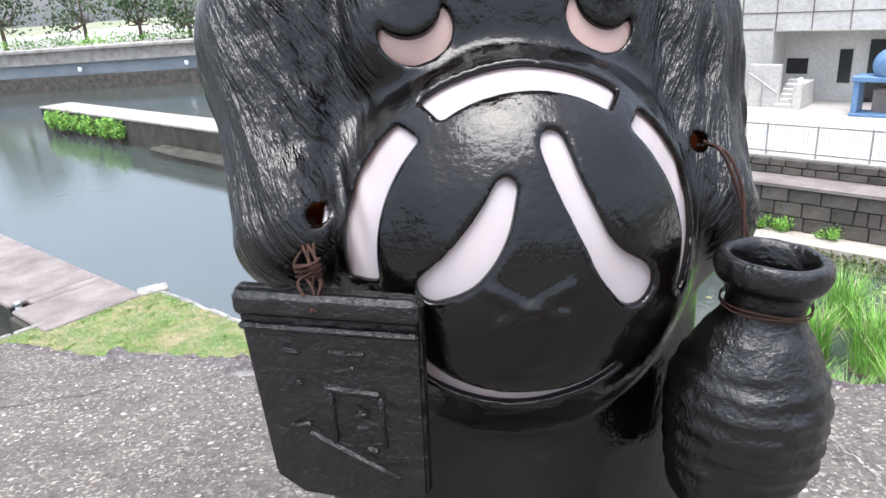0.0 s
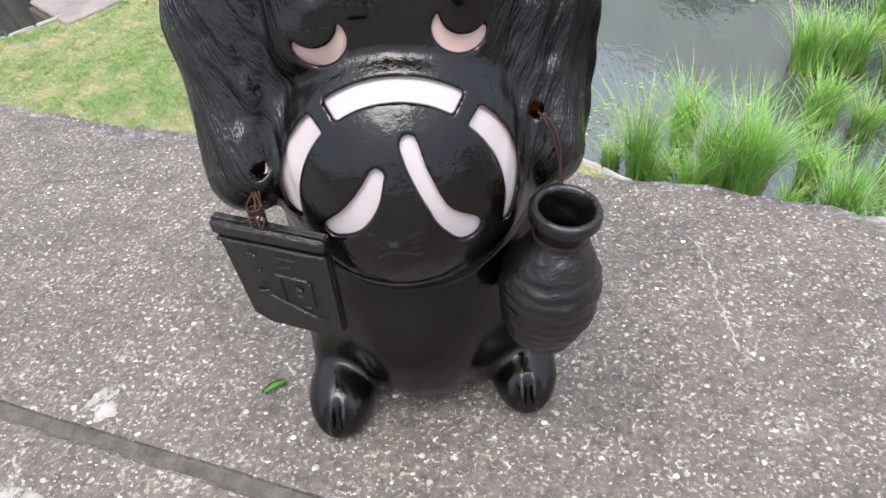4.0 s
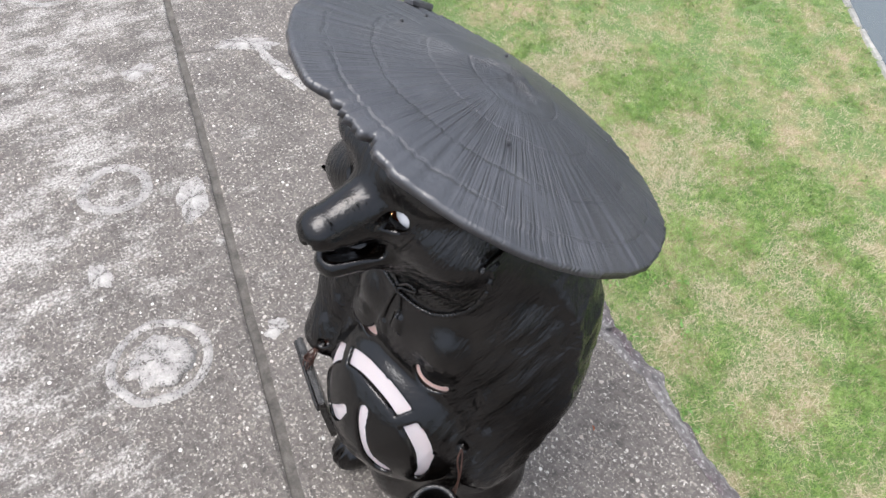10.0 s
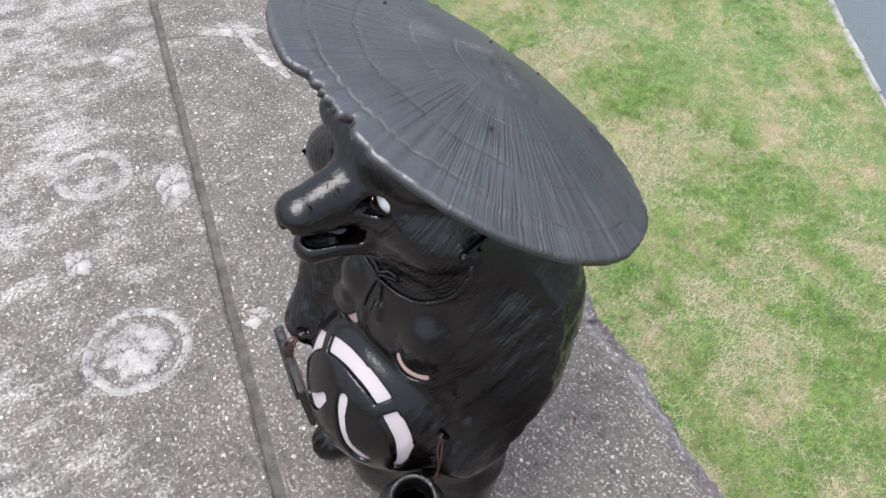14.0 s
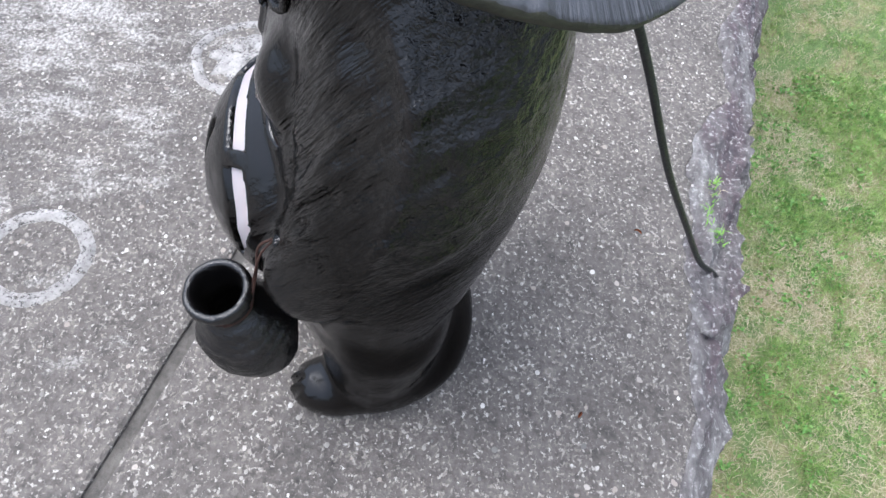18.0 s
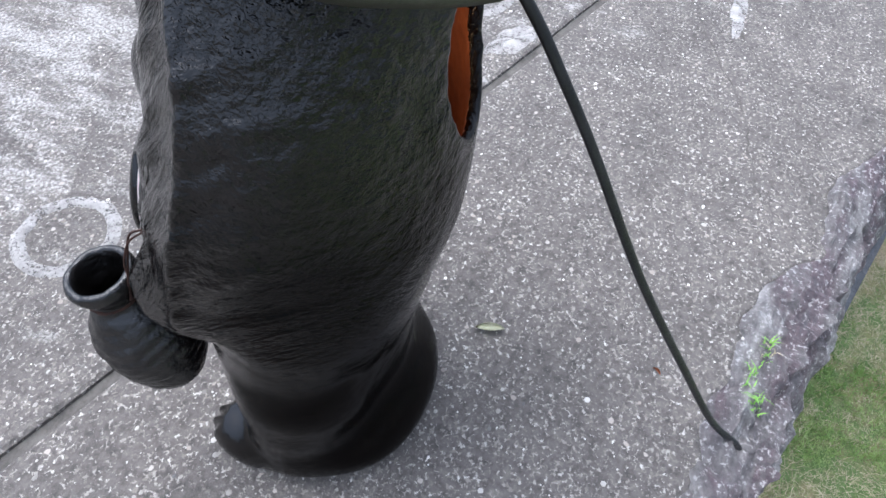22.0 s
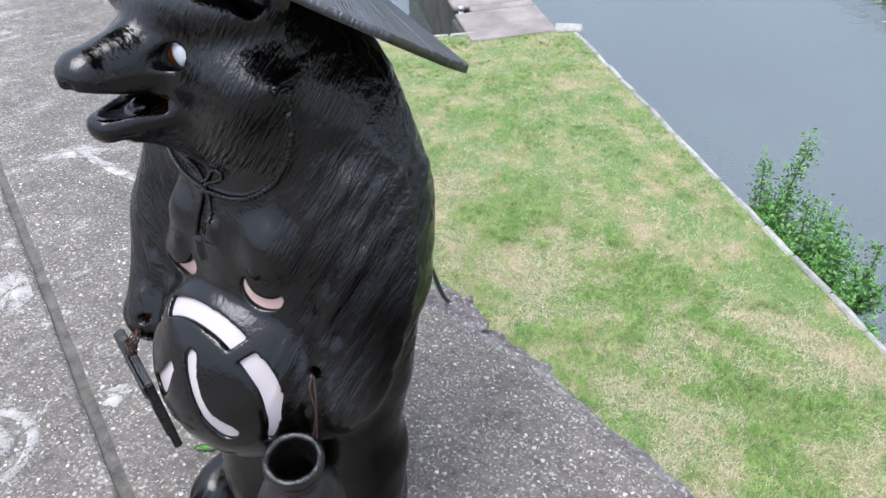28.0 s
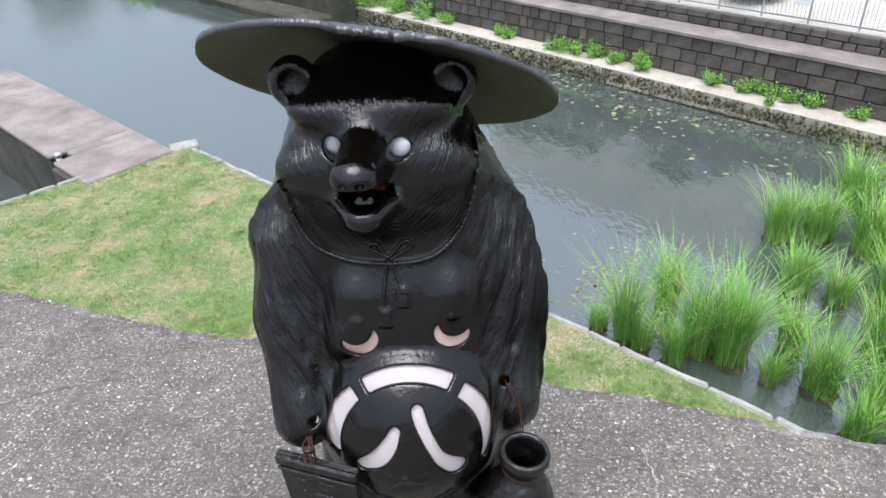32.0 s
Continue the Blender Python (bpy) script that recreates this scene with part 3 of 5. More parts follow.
# mortar rings left on the paving
def ring_mark(x, y, radius, width, dome):
    t = thing("mortar_ring", G @ Matrix.Translation((x, y, 0)), "pale round mortar ring set in the grey paving", "ring mark", "mortar rings on the paving")
    bm = bmesh.new()
    seg, prof = 56, ((-1, -0.004), (-0.6, 0.003), (0, 0.006), (0.6, 0.003), (1, -0.004))
    rings = []
    for k in range(seg):
        a = 2 * math.pi * k / seg
        r0 = radius * (1 + 0.05 * noise.noise(Vector((math.cos(a) * 2 + x, math.sin(a) * 2, y))))
        rings.append([bm.verts.new(((r0 + width * j * (1 + 0.3 * noise.noise(Vector((a * 3, x, j))))) * math.cos(a), (r0 + width * j) * math.sin(a), z)) for j, z in prof])
    for k in range(seg):
        a, b = rings[k], rings[(k + 1) % seg]
        for j in range(len(prof) - 1):
            bm.faces.new((a[j], b[j], b[j + 1], a[j + 1]))
    part("rim", bm, RINGWHITE, t, smooth=True)
    if dome:
        bm = lathe_bm([(radius * 0.75, -0.004), (radius * 0.6, 0.006), (radius * 0.3, 0.012), (0.0001, 0.014)], 30)
        for p in bm.verts:
            p.co.z += 0.006 * noise.noise(p.co * 40 + Vector((x, y, 0)))
            p.co.xy *= 1 + 0.35 * noise.noise(p.co.normalized() * 2.5 + Vector((x, y, 0)))
        part("mortar_patch", bm, RINGWHITE, t, "pale worn mortar in the middle of the ring", smooth=True)


for x, y, r, w, dome in ((0.10, 0.085, 0.098, 0.02, False), (-0.50, 0.362, 0.122, 0.016, True), (-1.18, 0.485, 0.098, 0.022, False), (-1.87, 0.19, 0.1, 0.02, False), (-2.47, 0.66, 0.1, 0.022, False), (-3.15, 0.53, 0.1, 0.022, False)):
    ring_mark(x, y, r, w, dome)

# small pebbles bedded in the paving, and thin cracks
rng = np.random.default_rng(5)
pv, pf = [], []
for k in range(2600):
    x = rng.uniform(-1.9, 1.3)
    y = rng.uniform(-0.5, 1) * 1.0 if rng.uniform() < 0.35 else rng.uniform(0.3, 1.5)
    if y > edge_y(x) - 0.06 or abs(y - groove_y(x)) < 0.02:
        continue
    r = 0.0022 + 0.0045 * rng.uniform() ** 3
    s, a0, o = rng.uniform(0.6, 1.0), rng.uniform(0, 6.3), len(pv)
    for j in range(6):
        a = a0 + j * math.pi / 3
        pv.append((x + r * math.cos(a), y + s * r * math.sin(a), -0.0005))
    for j in range(3):
        a = a0 + 0.3 + j * 2 * math.pi / 3
        pv.append((x + 0.55 * r * math.cos(a), y + 0.55 * s * r * math.sin(a), 0.38 * r))
    for j in range(3):
        q = 2 * j
        pf += [(o + q, o + q + 1, o + 6 + j), (o + q + 1, o + (q + 2) % 6, o + 6 + (j + 1) % 3, o + 6 + j)]
    pf.append((o + 6, o + 7, o + 8))
pebbles = new("paving_pebbles", mesh_from("paving_pebbles", pv, pf, PEBBLE, True))
pebbles.matrix_basis = G
tagged(pebbles, "small pale and dark pebbles bedded in the paving", "pebbles", kind="stuff")


def crack(keys, width, mat, name="paving_crack"):
    pts = curve_points([(x, y, 0) for x, y in keys], 14)
    verts, faces = [], []
    for k, p in enumerate(pts):
        w = width * (0.4 + 0.9 * abs(noise.noise(Vector((k * 0.35, width * 99, 0)))))
        j = 0.012 * noise.noise(Vector((k * 0.5, 3.3, keys[0][0])))
        d = (pts[min(k + 1, len(pts) - 1)] - pts[max(k - 1, 0)]).normalized()
        s = Vector((-d.y, d.x, 0))
        verts += [p + s * (j - w), p + s * (j + w)]
        verts[-1].z = verts[-2].z = 0.0012
    for k in range(len(pts) - 1):
        faces.append((2 * k, 2 * k + 2, 2 * k + 3, 2 * k + 1))
    ob = new(name, mesh_from(name, verts, faces, mat))
    ob.parent = pavement


crack(((-1.38, 1.12), (-1.06, 1.28), (-0.91, 1.34), (-0.71, 1.39), (-0.62, 1.46)), 0.003, GROOVE)
crack(((-1.76, 0.96), (-1.7, 1.12), (-1.58, 1.21), (-1.38, 1.24), (-1.2, 1.33)), 0.004, GROOVE)
crack(((0.66, 1.12), (0.68, 1.01), (0.68, 0.89), (0.69, 0.78)), 0.004, RINGWHITE)


def mortar_smear(x, y, rx, ry, turn, seed):
    """A thin uneven smear of pale mortar on the paving."""
    rr, verts, faces = random.Random(seed), [(0, 0, 0.004)], []
    n = 26
    for j in (0.55, 1.0):
        for k in range(n):
            a = 2 * math.pi * k / n
            f = j * (1 + 0.5 * noise.noise(Vector((math.cos(a) * 1.7, math.sin(a) * 1.7, seed * 3.3))) + rr.uniform(-0.12, 0.12) * j)
            verts.append((rx * f * math.cos(a), ry * f * math.sin(a), 0.0035 if j < 1 else 0.0))
    for k in range(n):
        q = (k + 1) % n
        faces += [(0, 1 + k, 1 + q), (1 + k, 1 + n + k, 1 + n + q, 1 + q)]
    ob = new("mortar_smear", mesh_from("mortar_smear", verts, faces, RINGWHITE, True))
    ob.parent = pavement
    ob.matrix_basis = pose(x, y, 0.0006, 0, 0, turn)


for k, (x, y, rx, ry, turn) in enumerate(((-1.69, 1.2, 0.05, 0.12, -30), (-1.48, 1.23, 0.17, 0.022, 4), (-1.01, 0.67, 0.05, 0.09, 70), (-1.74, 0.77, 0.04, 0.06, 20), (-0.42, 0.66, 0.03, 0.035, 0), (-0.86, 0.33, 0.03, 0.05, 80))):
    mortar_smear(x, y, rx, ry, turn, k + 1)


# ---- the statue: one modelled body, hollow, with openings cut through ----
STAND = G @ pose(0.15, 0.78, 0, 0, 0, 6)
STEP = 0.0033
gx, gy, gz = np.arange(-0.29, 0.291, STEP), np.arange(-0.28, 0.27, STEP), np.arange(-0.01, 1.13, STEP)
X, Y, Z = np.meshgrid(gx.astype(np.float32), gy.astype(np.float32), gz.astype(np.float32), indexing="ij")


def egg(c, r):
    """An ellipsoid's distance."""
    k = np.sqrt(((X - c[0]) / r[0]) ** 2 + ((Y - c[1]) / r[1]) ** 2 + ((Z - c[2]) / r[2]) ** 2)
    return (k - 1) * min(r) * (1 if max(r) < 1.6 * min(r) else 1.15)


def limb(a, b, ra, rb):
    """A tapering round limb's distance."""
    a, b = np.array(a, np.float32), np.array(b, np.float32)
    d = b - a
    t = np.clip(((X - a[0]) * d[0] + (Y - a[1]) * d[1] + (Z - a[2]) * d[2]) / (d @ d), 0, 1)
    return np.sqrt((X - a[0] - t * d[0]) ** 2 + (Y - a[1] - t * d[1]) ** 2 + (Z - a[2] - t * d[2]) ** 2) - (ra + (rb - ra) * t)


def join(a, b, k):
    h = np.clip(0.5 + 0.5 * (b - a) / k, 0, 1)
    return b + (a - b) * h - k * h * (1 - h)


def cut(a, b, k=0.004):
    return -join(-a, b, k)


def line_gap(keys):
    """Distance in the front view from a smooth line through (x, z) keys, and how far along it."""
    pts = np.array([(p.x, p.y) for p in curve_points([(x, z, 0) for x, z in keys], 8)], np.float32)
    best, along = np.full(FX.shape, 9.0, np.float32), np.zeros(FX.shape, np.float32)
    for k, (p, q) in enumerate(zip(pts, pts[1:])):
        d = q - p
        t = np.clip(((FX - p[0]) * d[0] + (FZ - p[1]) * d[1]) / (d @ d), 0, 1)
        e = np.hypot(FX - p[0] - t * d[0], FZ - p[1] - t * d[1])
        along = np.where(e < best, (k + t) / (len(pts) - 1), along)
        best = np.minimum(best, e)
    return best, along


FX, FZ = X[:, 0, :], Z[:, 0, :]

body = egg((0.0, 0.045, 0.60), (0.205, 0.165, 0.285))
body = join(body, egg((0.0, 0.0, 0.30), (0.195, 0.14, 0.33)), 0.06)
body = join(body, egg((-0.008, 0.0, 0.675), (0.15, 0.112, 0.14)), 0.03)
body = join(body, egg((0.0, 0.03, 0.45), (0.2, 0.135, 0.22)), 0.04)
for s, shoulder, elbow, paw in ((-1, (-0.188, 0.03, 0.76, 0.085), (-0.2, -0.02, 0.645, 0.067), (-0.193, -0.116, 0.495, 0.052)), (1, (0.134, 0.066, 0.76, 0.075), (0.164, 0.022, 0.635, 0.061), (0.168, -0.073, 0.48, 0.057))):
    body = join(body, limb(shoulder[:3], elbow[:3], shoulder[3], elbow[3]), 0.065)
    body = join(body, limb(elbow[:3], paw[:3], elbow[3] - 0.004, paw[3]), 0.06)
    body = join(body, limb((s * 0.12, 0.02, 0.22), (s * 0.135, -0.01, 0.07), 0.08, 0.07), 0.05)
body = join(body, egg((0.0, 0.066, 0.71), (0.2, 0.138, 0.19)), 0.045)
head = egg((-0.028, 0.005, 0.985), (0.135, 0.125, 0.12))
head = join(head, egg((-0.03, -0.01, 0.905), (0.15, 0.12, 0.10)), 0.05)
body = join(body, egg((-0.028, 0.068, 0.84), (0.192, 0.142, 0.165)), 0.045)
body = join(body, head, 0.045)
EYES = ((-0.087, -0.092, 0.98), (0.007, -0.107, 0.976))
# brow, snout, nose, jaw
body = join(body, limb((-0.039, -0.08, 0.965), (-0.05, -0.194, 0.958), 0.052, 0.029), 0.028)
body = join(body, limb((-0.042, -0.1, 0.987), (-0.052, -0.19, 0.97), 0.03, 0.02), 0.02)
body = join(body, egg((-0.054, -0.206, 0.966), (0.026, 0.022, 0.02)), 0.016)
body = join(body, limb((-0.042, -0.05, 0.875), (-0.046, -0.16, 0.89), 0.055, 0.022), 0.03)
for x in (-0.012, -0.078):
    body = join(body, limb((x, -0.125, 0.905), (-0.046 + (x + 0.044) * 0.25, -0.196, 0.901), 0.02, 0.016), 0.016)
for s in (-1, 1):
    body = join(body, egg((-0.036 + s * 0.062, -0.08, 1.027), (0.05, 0.034, 0.02)), 0.04)
    body = join(body, egg((-0.036 + s * 0.09, -0.08, 0.94), (0.055, 0.045, 0.042)), 0.03)
# ears
for x, y, z in ((-0.146, -0.035, 1.055), (0.085, -0.048, 1.05)):
    body = join(body, egg((x, y, z), (0.038, 0.022, 0.039)), 0.012)
    body = cut(body, egg((x, y - 0.023, z), (0.024, 0.018, 0.025)), 0.006)
# chest swellings
for x in (-0.083, 0.07):
    body = join(body, egg((x, -0.064, 0.708), (0.047, 0.05, 0.052)), 0.02)
    body = join(body, egg((x * 0.98, -0.113, 0.686), (0.007, 0.006, 0.007)), 0.006)
body = join(body, egg((-0.095, -0.06, 0.645), (0.05, 0.066, 0.05)), 0.03)
# round belly, feet, lower middle and the heel pad
body = join(body, egg((-0.008, -0.054, 0.465), (0.172, 0.173, 0.184)), 0.012)
body = join(body, egg((-0.01, -0.075, 0.16), (0.105, 0.085, 0.14)), 0.03)
for x, y in ((-0.152, -0.095), (0.15, -0.07)):
    body = join(body, egg((x, y, 0.04), (0.055, 0.085, 0.058)), 0.02)
body = join(body, egg((0.0, 0.07, 0.05), (0.165, 0.105, 0.085)), 0.06)
for x, y in ((-0.152, -0.095), (0.15, -0.07)):
    for k in (-1, 0, 1):
        body = cut(body, limb((x + k * 0.024, y - 0.1, 0.0), (x + k * 0.021, y - 0.06, 0.085), 0.0065, 0.005), 0.008)
# folds that fall from the shoulders
across = 0.68 * np.abs(X + 0.008) + 0.5 * Y - 0.53 * Z
fold = (np.sin(150 * across + 3.0 * np.sin(11 * Z + 7 * Y + 5 * X)) + 0.6 * np.sin(310 * across + 2 * np.sin(17 * Z + 9 * Y))) * np.clip((np.abs(X + 0.008) - 0.105) / 0.04, 0, 1)
body = body - 0.0013 * fold * np.clip((Z - 0.42) / 0.1, 0, 1) * np.clip((0.86 - Z) / 0.06, 0, 1) * np.clip((0.14 - Y) / 0.06, 0, 1)
# seam ridge down the shoulder to the elbow, with the flatter front of the arm before it
seam = Y - np.interp(Z, (0.46, 0.554, 0.675, 0.753, 0.817, 0.855), (-0.05, -0.023, 0.021, 0.04, 0.044, 0.032)).astype(np.float32)
beside = np.clip((np.abs(X) - 0.12) / 0.03, 0, 1) * np.clip((Z - 0.45) / 0.05, 0, 1) * np.clip((0.88 - Z) / 0.04, 0, 1)
body = body - (0.0065 * np.exp(-(seam / 0.011) ** 2) - 0.006 * np.exp(-((seam + 0.042) / 0.026) ** 2)) * beside
lumps = np.sin(95 * X + 2.2 * np.sin(60 * Z)) * np.sin(88 * Z + 2.0 * np.sin(70 * Y)) * np.sin(83 * Y + 1.0)
body = body - 0.0016 * lumps * np.clip((seam + 0.01) / 0.03, 0, 1) * np.clip((Z - 0.6) / 0.12, 0, 1)
# deeper loose folds on the upper arms
loose = np.sin(62 * across + 2.2 * np.sin(9 * Z + 6 * Y)) * np.clip((np.abs(X + 0.008) - 0.12) / 0.03, 0, 1) * np.clip((Z - 0.5) / 0.1, 0, 1) * np.clip((0.84 - Z) / 0.08, 0, 1) * np.clip((0.02 - seam) / 0.04, 0, 1)
body = body - 0.0018 * loose
del seam, beside, lumps, loose
# grooves between arms and chest
for keys, depth in ((((0.088, 0.80), (0.108, 0.745), (0.122, 0.69), (0.13, 0.64), (0.132, 0.6)), 0.0055), (((-0.125, 0.79), (-0.143, 0.72), (-0.146, 0.65), (-0.158, 0.58), (-0.17, 0.52)), 0.0055),
                    (((0.175, 0.79), (0.158, 0.72), (0.15, 0.65)), 0.006), (((-0.195, 0.74), (-0.178, 0.67), (-0.168, 0.6)), 0.007), (((0.2, 0.7), (0.178, 0.63), (0.168, 0.58)), 0.005), (((-0.21, 0.68), (-0.195, 0.61), (-0.18, 0.55)), 0.006)):
    e, along = line_gap(keys)
    body = body + (depth * np.exp(-(e / 0.013) ** 2) * np.clip(np.sin(np.pi * np.clip(along, 0.02, 0.98)) * 2, 0, 1))[:, None, :] * np.clip((0.03 - Y) / 0.07, 0, 1)
# rope round the neck with a bow and tassels, raised on the surface
ropes = [(((-0.172, 0.93), (-0.176, 0.9), (-0.176, 0.86), (-0.15, 0.805), (-0.1, 0.782), (-0.025, 0.778), (0.045, 0.784), (0.09, 0.82), (0.113, 0.88), (0.118, 0.93), (0.115, 0.968)), 0.0065),
         (((-0.025, 0.788), (-0.055, 0.806), (-0.043, 0.815), (-0.025, 0.79), (0.0, 0.816), (0.012, 0.806), (-0.022, 0.786)), 0.0045),
         (((-0.026, 0.786), (-0.035, 0.74), (-0.038, 0.71)), 0.005), (((-0.022, 0.786), (-0.012, 0.755), (-0.008, 0.74)), 0.005)]
for keys, r in ropes:
    e, along = line_gap(keys)
    body = body - (0.002 * np.clip(1 - (e / r) ** 2, 0, 1))[:, None, :] * (Y < 0.03)
for x, z in ((-0.037, 0.69), (-0.007, 0.725)):
    tassel = np.clip((0.012 + 0.12 * (z + 0.01 - FZ) - np.abs(FX - x)) / 0.007, 0, 1) * np.clip((0.02 - np.abs(FZ - z)) / 0.007, 0, 1)
    body = body - (0.006 * tassel)[:, None, :] * (Y < 0)
# cross mark pressed into the belly
for keys in (((-0.045, 0.462), (-0.018, 0.447), (0.008, 0.44)), ((-0.042, 0.435), (-0.018, 0.449), (0.012, 0.463))):
    e, along = line_gap(keys)
    body = body - (0.0028 * np.clip(1 - (e / 0.007) ** 2, 0, 1))[:, None, :] * (Y < -0.1)
# the crown stays below the hat
hat_axis = Vector((0.134, 0.539, 1.0)).normalized()
turned_in = Matrix.Rotation(radians(-6), 3, "Z")
ax, ao = turned_in @ hat_axis, turned_in @ Vector((-0.032, 0.064, 1.026))
deep = (X - ao.x) * ax.x + (Y - ao.y) * ax.y + (Z - ao.z) * ax.z
away = np.sqrt(np.clip((X - ao.x) ** 2 + (Y - ao.y) ** 2 + (Z - ao.z) ** 2 - deep ** 2, 0, 9))
body = np.maximum(body, deep - (0.062 * (1 - (np.clip(away, 0, 0.285) / 0.285) ** 1.25) - 0.016))
del deep, away
# uneven cast surface
body = body - 0.0012 * np.sin(41 * X + 3 * np.sin(23 * Z)) * np.sin(37 * Y + 2 * np.sin(31 * X)) * np.sin(29 * Z + 2)
outer = body.copy()
body = np.maximum(body, -(outer + 0.016))
body = np.maximum(body, 0.0 - Z)

# openings, the upper ones cut slanting down
FX, FZ = X, Z + 0.35 * (Y + 0.16) * np.clip((Z - 0.54) / 0.05, 0, 1)
ring, turn = np.hypot(FX + 0.008, FZ - 0.478), np.degrees(np.arctan2(FZ - 0.478, FX + 0.008))
turn2 = np.where(turn < -100, turn + 360, turn)
band = np.maximum(0.1175 - ring, ring - 0.1435)
arcs3 = np.maximum(band, np.maximum(57 - turn2, turn2 - 122) * 0.0022)
arcs3 = np.minimum(arcs3, np.maximum(band + 0.001, np.maximum(132 - turn2, turn2 - 187) * 0.0022))
arcs3 = np.minimum(arcs3, np.maximum(np.maximum(0.117 + 0.00008 * np.clip(46 - turn, 0, 80) - ring, ring - 0.1405 + 0.00028 * np.clip(20 - turn, 0, 40)), np.maximum(-20 - turn, turn - 47) * 0.0022))
arcs3 = np.minimum(arcs3, np.maximum(np.maximum(0.1085 + 0.00022 * np.clip(-95 - turn, 0, 45) - ring, ring - 0.1155 - 0.00028 * np.clip(-80 - turn, 0, 50)), np.maximum(-139 - turn, turn + 56) * 0.002))
e, along = line_gap(((0.007, 0.555), (0.022, 0.517), (0.041, 0.478), (0.064, 0.454)))
arcs3 = np.minimum(arcs3, e - (0.0095 + 0.007 * np.clip((along - 0.55) / 0.4, 0, 1)))
e, along = line_gap(((-0.03, 0.533), (-0.045, 0.503), (-0.065, 0.478), (-0.086, 0.464)))
arcs3 = np.minimum(arcs3, e - (0.008 + 0.007 * np.sin(np.clip(along, 0, 1) * 2.6)))
for x, z, lean in ((-0.082, 0.664, 15), (0.0695, 0.667, -15)):
    cu, cw = (FX - x) * math.cos(radians(lean)) + (FZ - z) * math.sin(radians(lean)), (FZ - z) * math.cos(radians(lean)) - (FX - x) * math.sin(radians(lean))
    arcs3 = np.minimum(arcs3, np.maximum(np.hypot(cu, cw * 1.12) - 0.03, 0.027 - np.hypot(cu, cw - 0.02)))
cutter = np.where((Y < -0.03) & (np.abs(X) < 0.19), arcs3, 9.0).astype(np.float32)
body = cut(body, cutter, 0.003)
sheet = np.maximum(np.maximum(np.abs(outer + 0.0125) - 0.0055, cutter - 0.02), Y + 0.035)
del cu, cw, cutter, arcs3, ring, turn, turn2, band
FX, FZ = X[:, 0, :], Z[:, 0, :]
# eye sockets, mouth, nostrils, wire holes, the hatch in the back
for x, y, z in EYES:
    body = cut(body, limb((x, y - 0.002, z), (x, y - 0.05, z), 0.0135, 0.0175), 0.004)
mouth = np.maximum(np.abs(Z - (0.92 + 0.22 * np.clip(-Y - 0.14, 0, 1))) - (0.006 + 0.11 * np.clip(-Y - 0.125, 0, 0.09)), np.abs(X + 0.044) - (0.05 - 0.7 * np.clip(Y + 0.152, 0, 0.04)))
mouth = np.maximum(mouth, Y + 0.045)
body = cut(body, mouth, 0.004)
body = cut(body, egg((-0.046, -0.155, 0.919), (0.026, 0.045, 0.014)), 0.006)
body = join(body, limb((-0.046, -0.05, 0.893), (-0.047, -0.145, 0.906), 0.022, 0.015), 0.006)
for x in (-0.066, -0.043):
    body = cut(body, egg((x, -0.229, 0.961), (0.0068, 0.012, 0.0058)), 0.002)
for x, z in ((0.158, 0.542), (-0.171, 0.515)):
    body = np.maximum(body, -limb((x, -0.2, z), (x * 0.97, -0.02, z), 0.0085, 0.0085))
hatch = np.maximum(np.hypot((FX + 0.035) / 0.085, (FZ - 0.755) / 0.12) - 1, -9) * 0.1
body = np.where(Y > 0.05, cut(body, np.broadcast_to(hatch[:, None, :], body.shape), 0.005), body)


def skin(d, origin, step):
    """The surface of a distance field, as one net of quads."""
    s = d < 0
    shape = np.array(d.shape) - 1
    acc, cnt = np.zeros((*shape, 3), np.float32), np.zeros(shape, np.int16)
    corner = lambda o: tuple(slice(o[a], o[a] + shape[a]) for a in range(3))
    for axis in range(3):
        for u in (0, 1):
            for w in (0, 1):
                o = [0, 0, 0]
                o[(axis + 1) % 3], o[(axis + 2) % 3] = u, w
                q = list(o)
                q[axis] = 1
                a, b = d[corner(o)], d[corner(q)]
                m = s[corner(o)] != s[corner(q)]
                t = np.where(m, a / np.where(m, a - b, 1), 0)
                for k in range(3):
                    acc[..., k] += np.where(m, t if k == axis else o[k], 0)
                cnt += m
    on = cnt > 0
    index = np.full(shape, -1, np.int64)
    index[on] = np.arange(on.sum())
    pts = (np.argwhere(on) + acc[on] / cnt[on][:, None]) * step + origin
    quads = []
    for axis in range(3):
        b, c = (axis + 1) % 3, (axis + 2) % 3
        sl0, sl1 = [slice(1, -1)] * 3, [slice(1, -1)] * 3
        sl0[axis], sl1[axis] = slice(0, -1), slice(1, None)
        m = s[tuple(sl0)] != s[tuple(sl1)]
        flip = s[tuple(sl0)][m]
        cell = np.argwhere(m)
        cell[:, b] += 1
        cell[:, c] += 1
        ids = []
        for db, dc in ((-1, -1), (0, -1), (0, 0), (-1, 0)):
            p = cell.copy()
            p[:, b] += db
            p[:, c] += dc
            ids.append(index[p[:, 0], p[:, 1], p[:, 2]])
        f = np.stack(ids, 1)
        quads.append(np.where(flip[:, None], f, f[:, ::-1]))
    return pts, np.concatenate(quads)


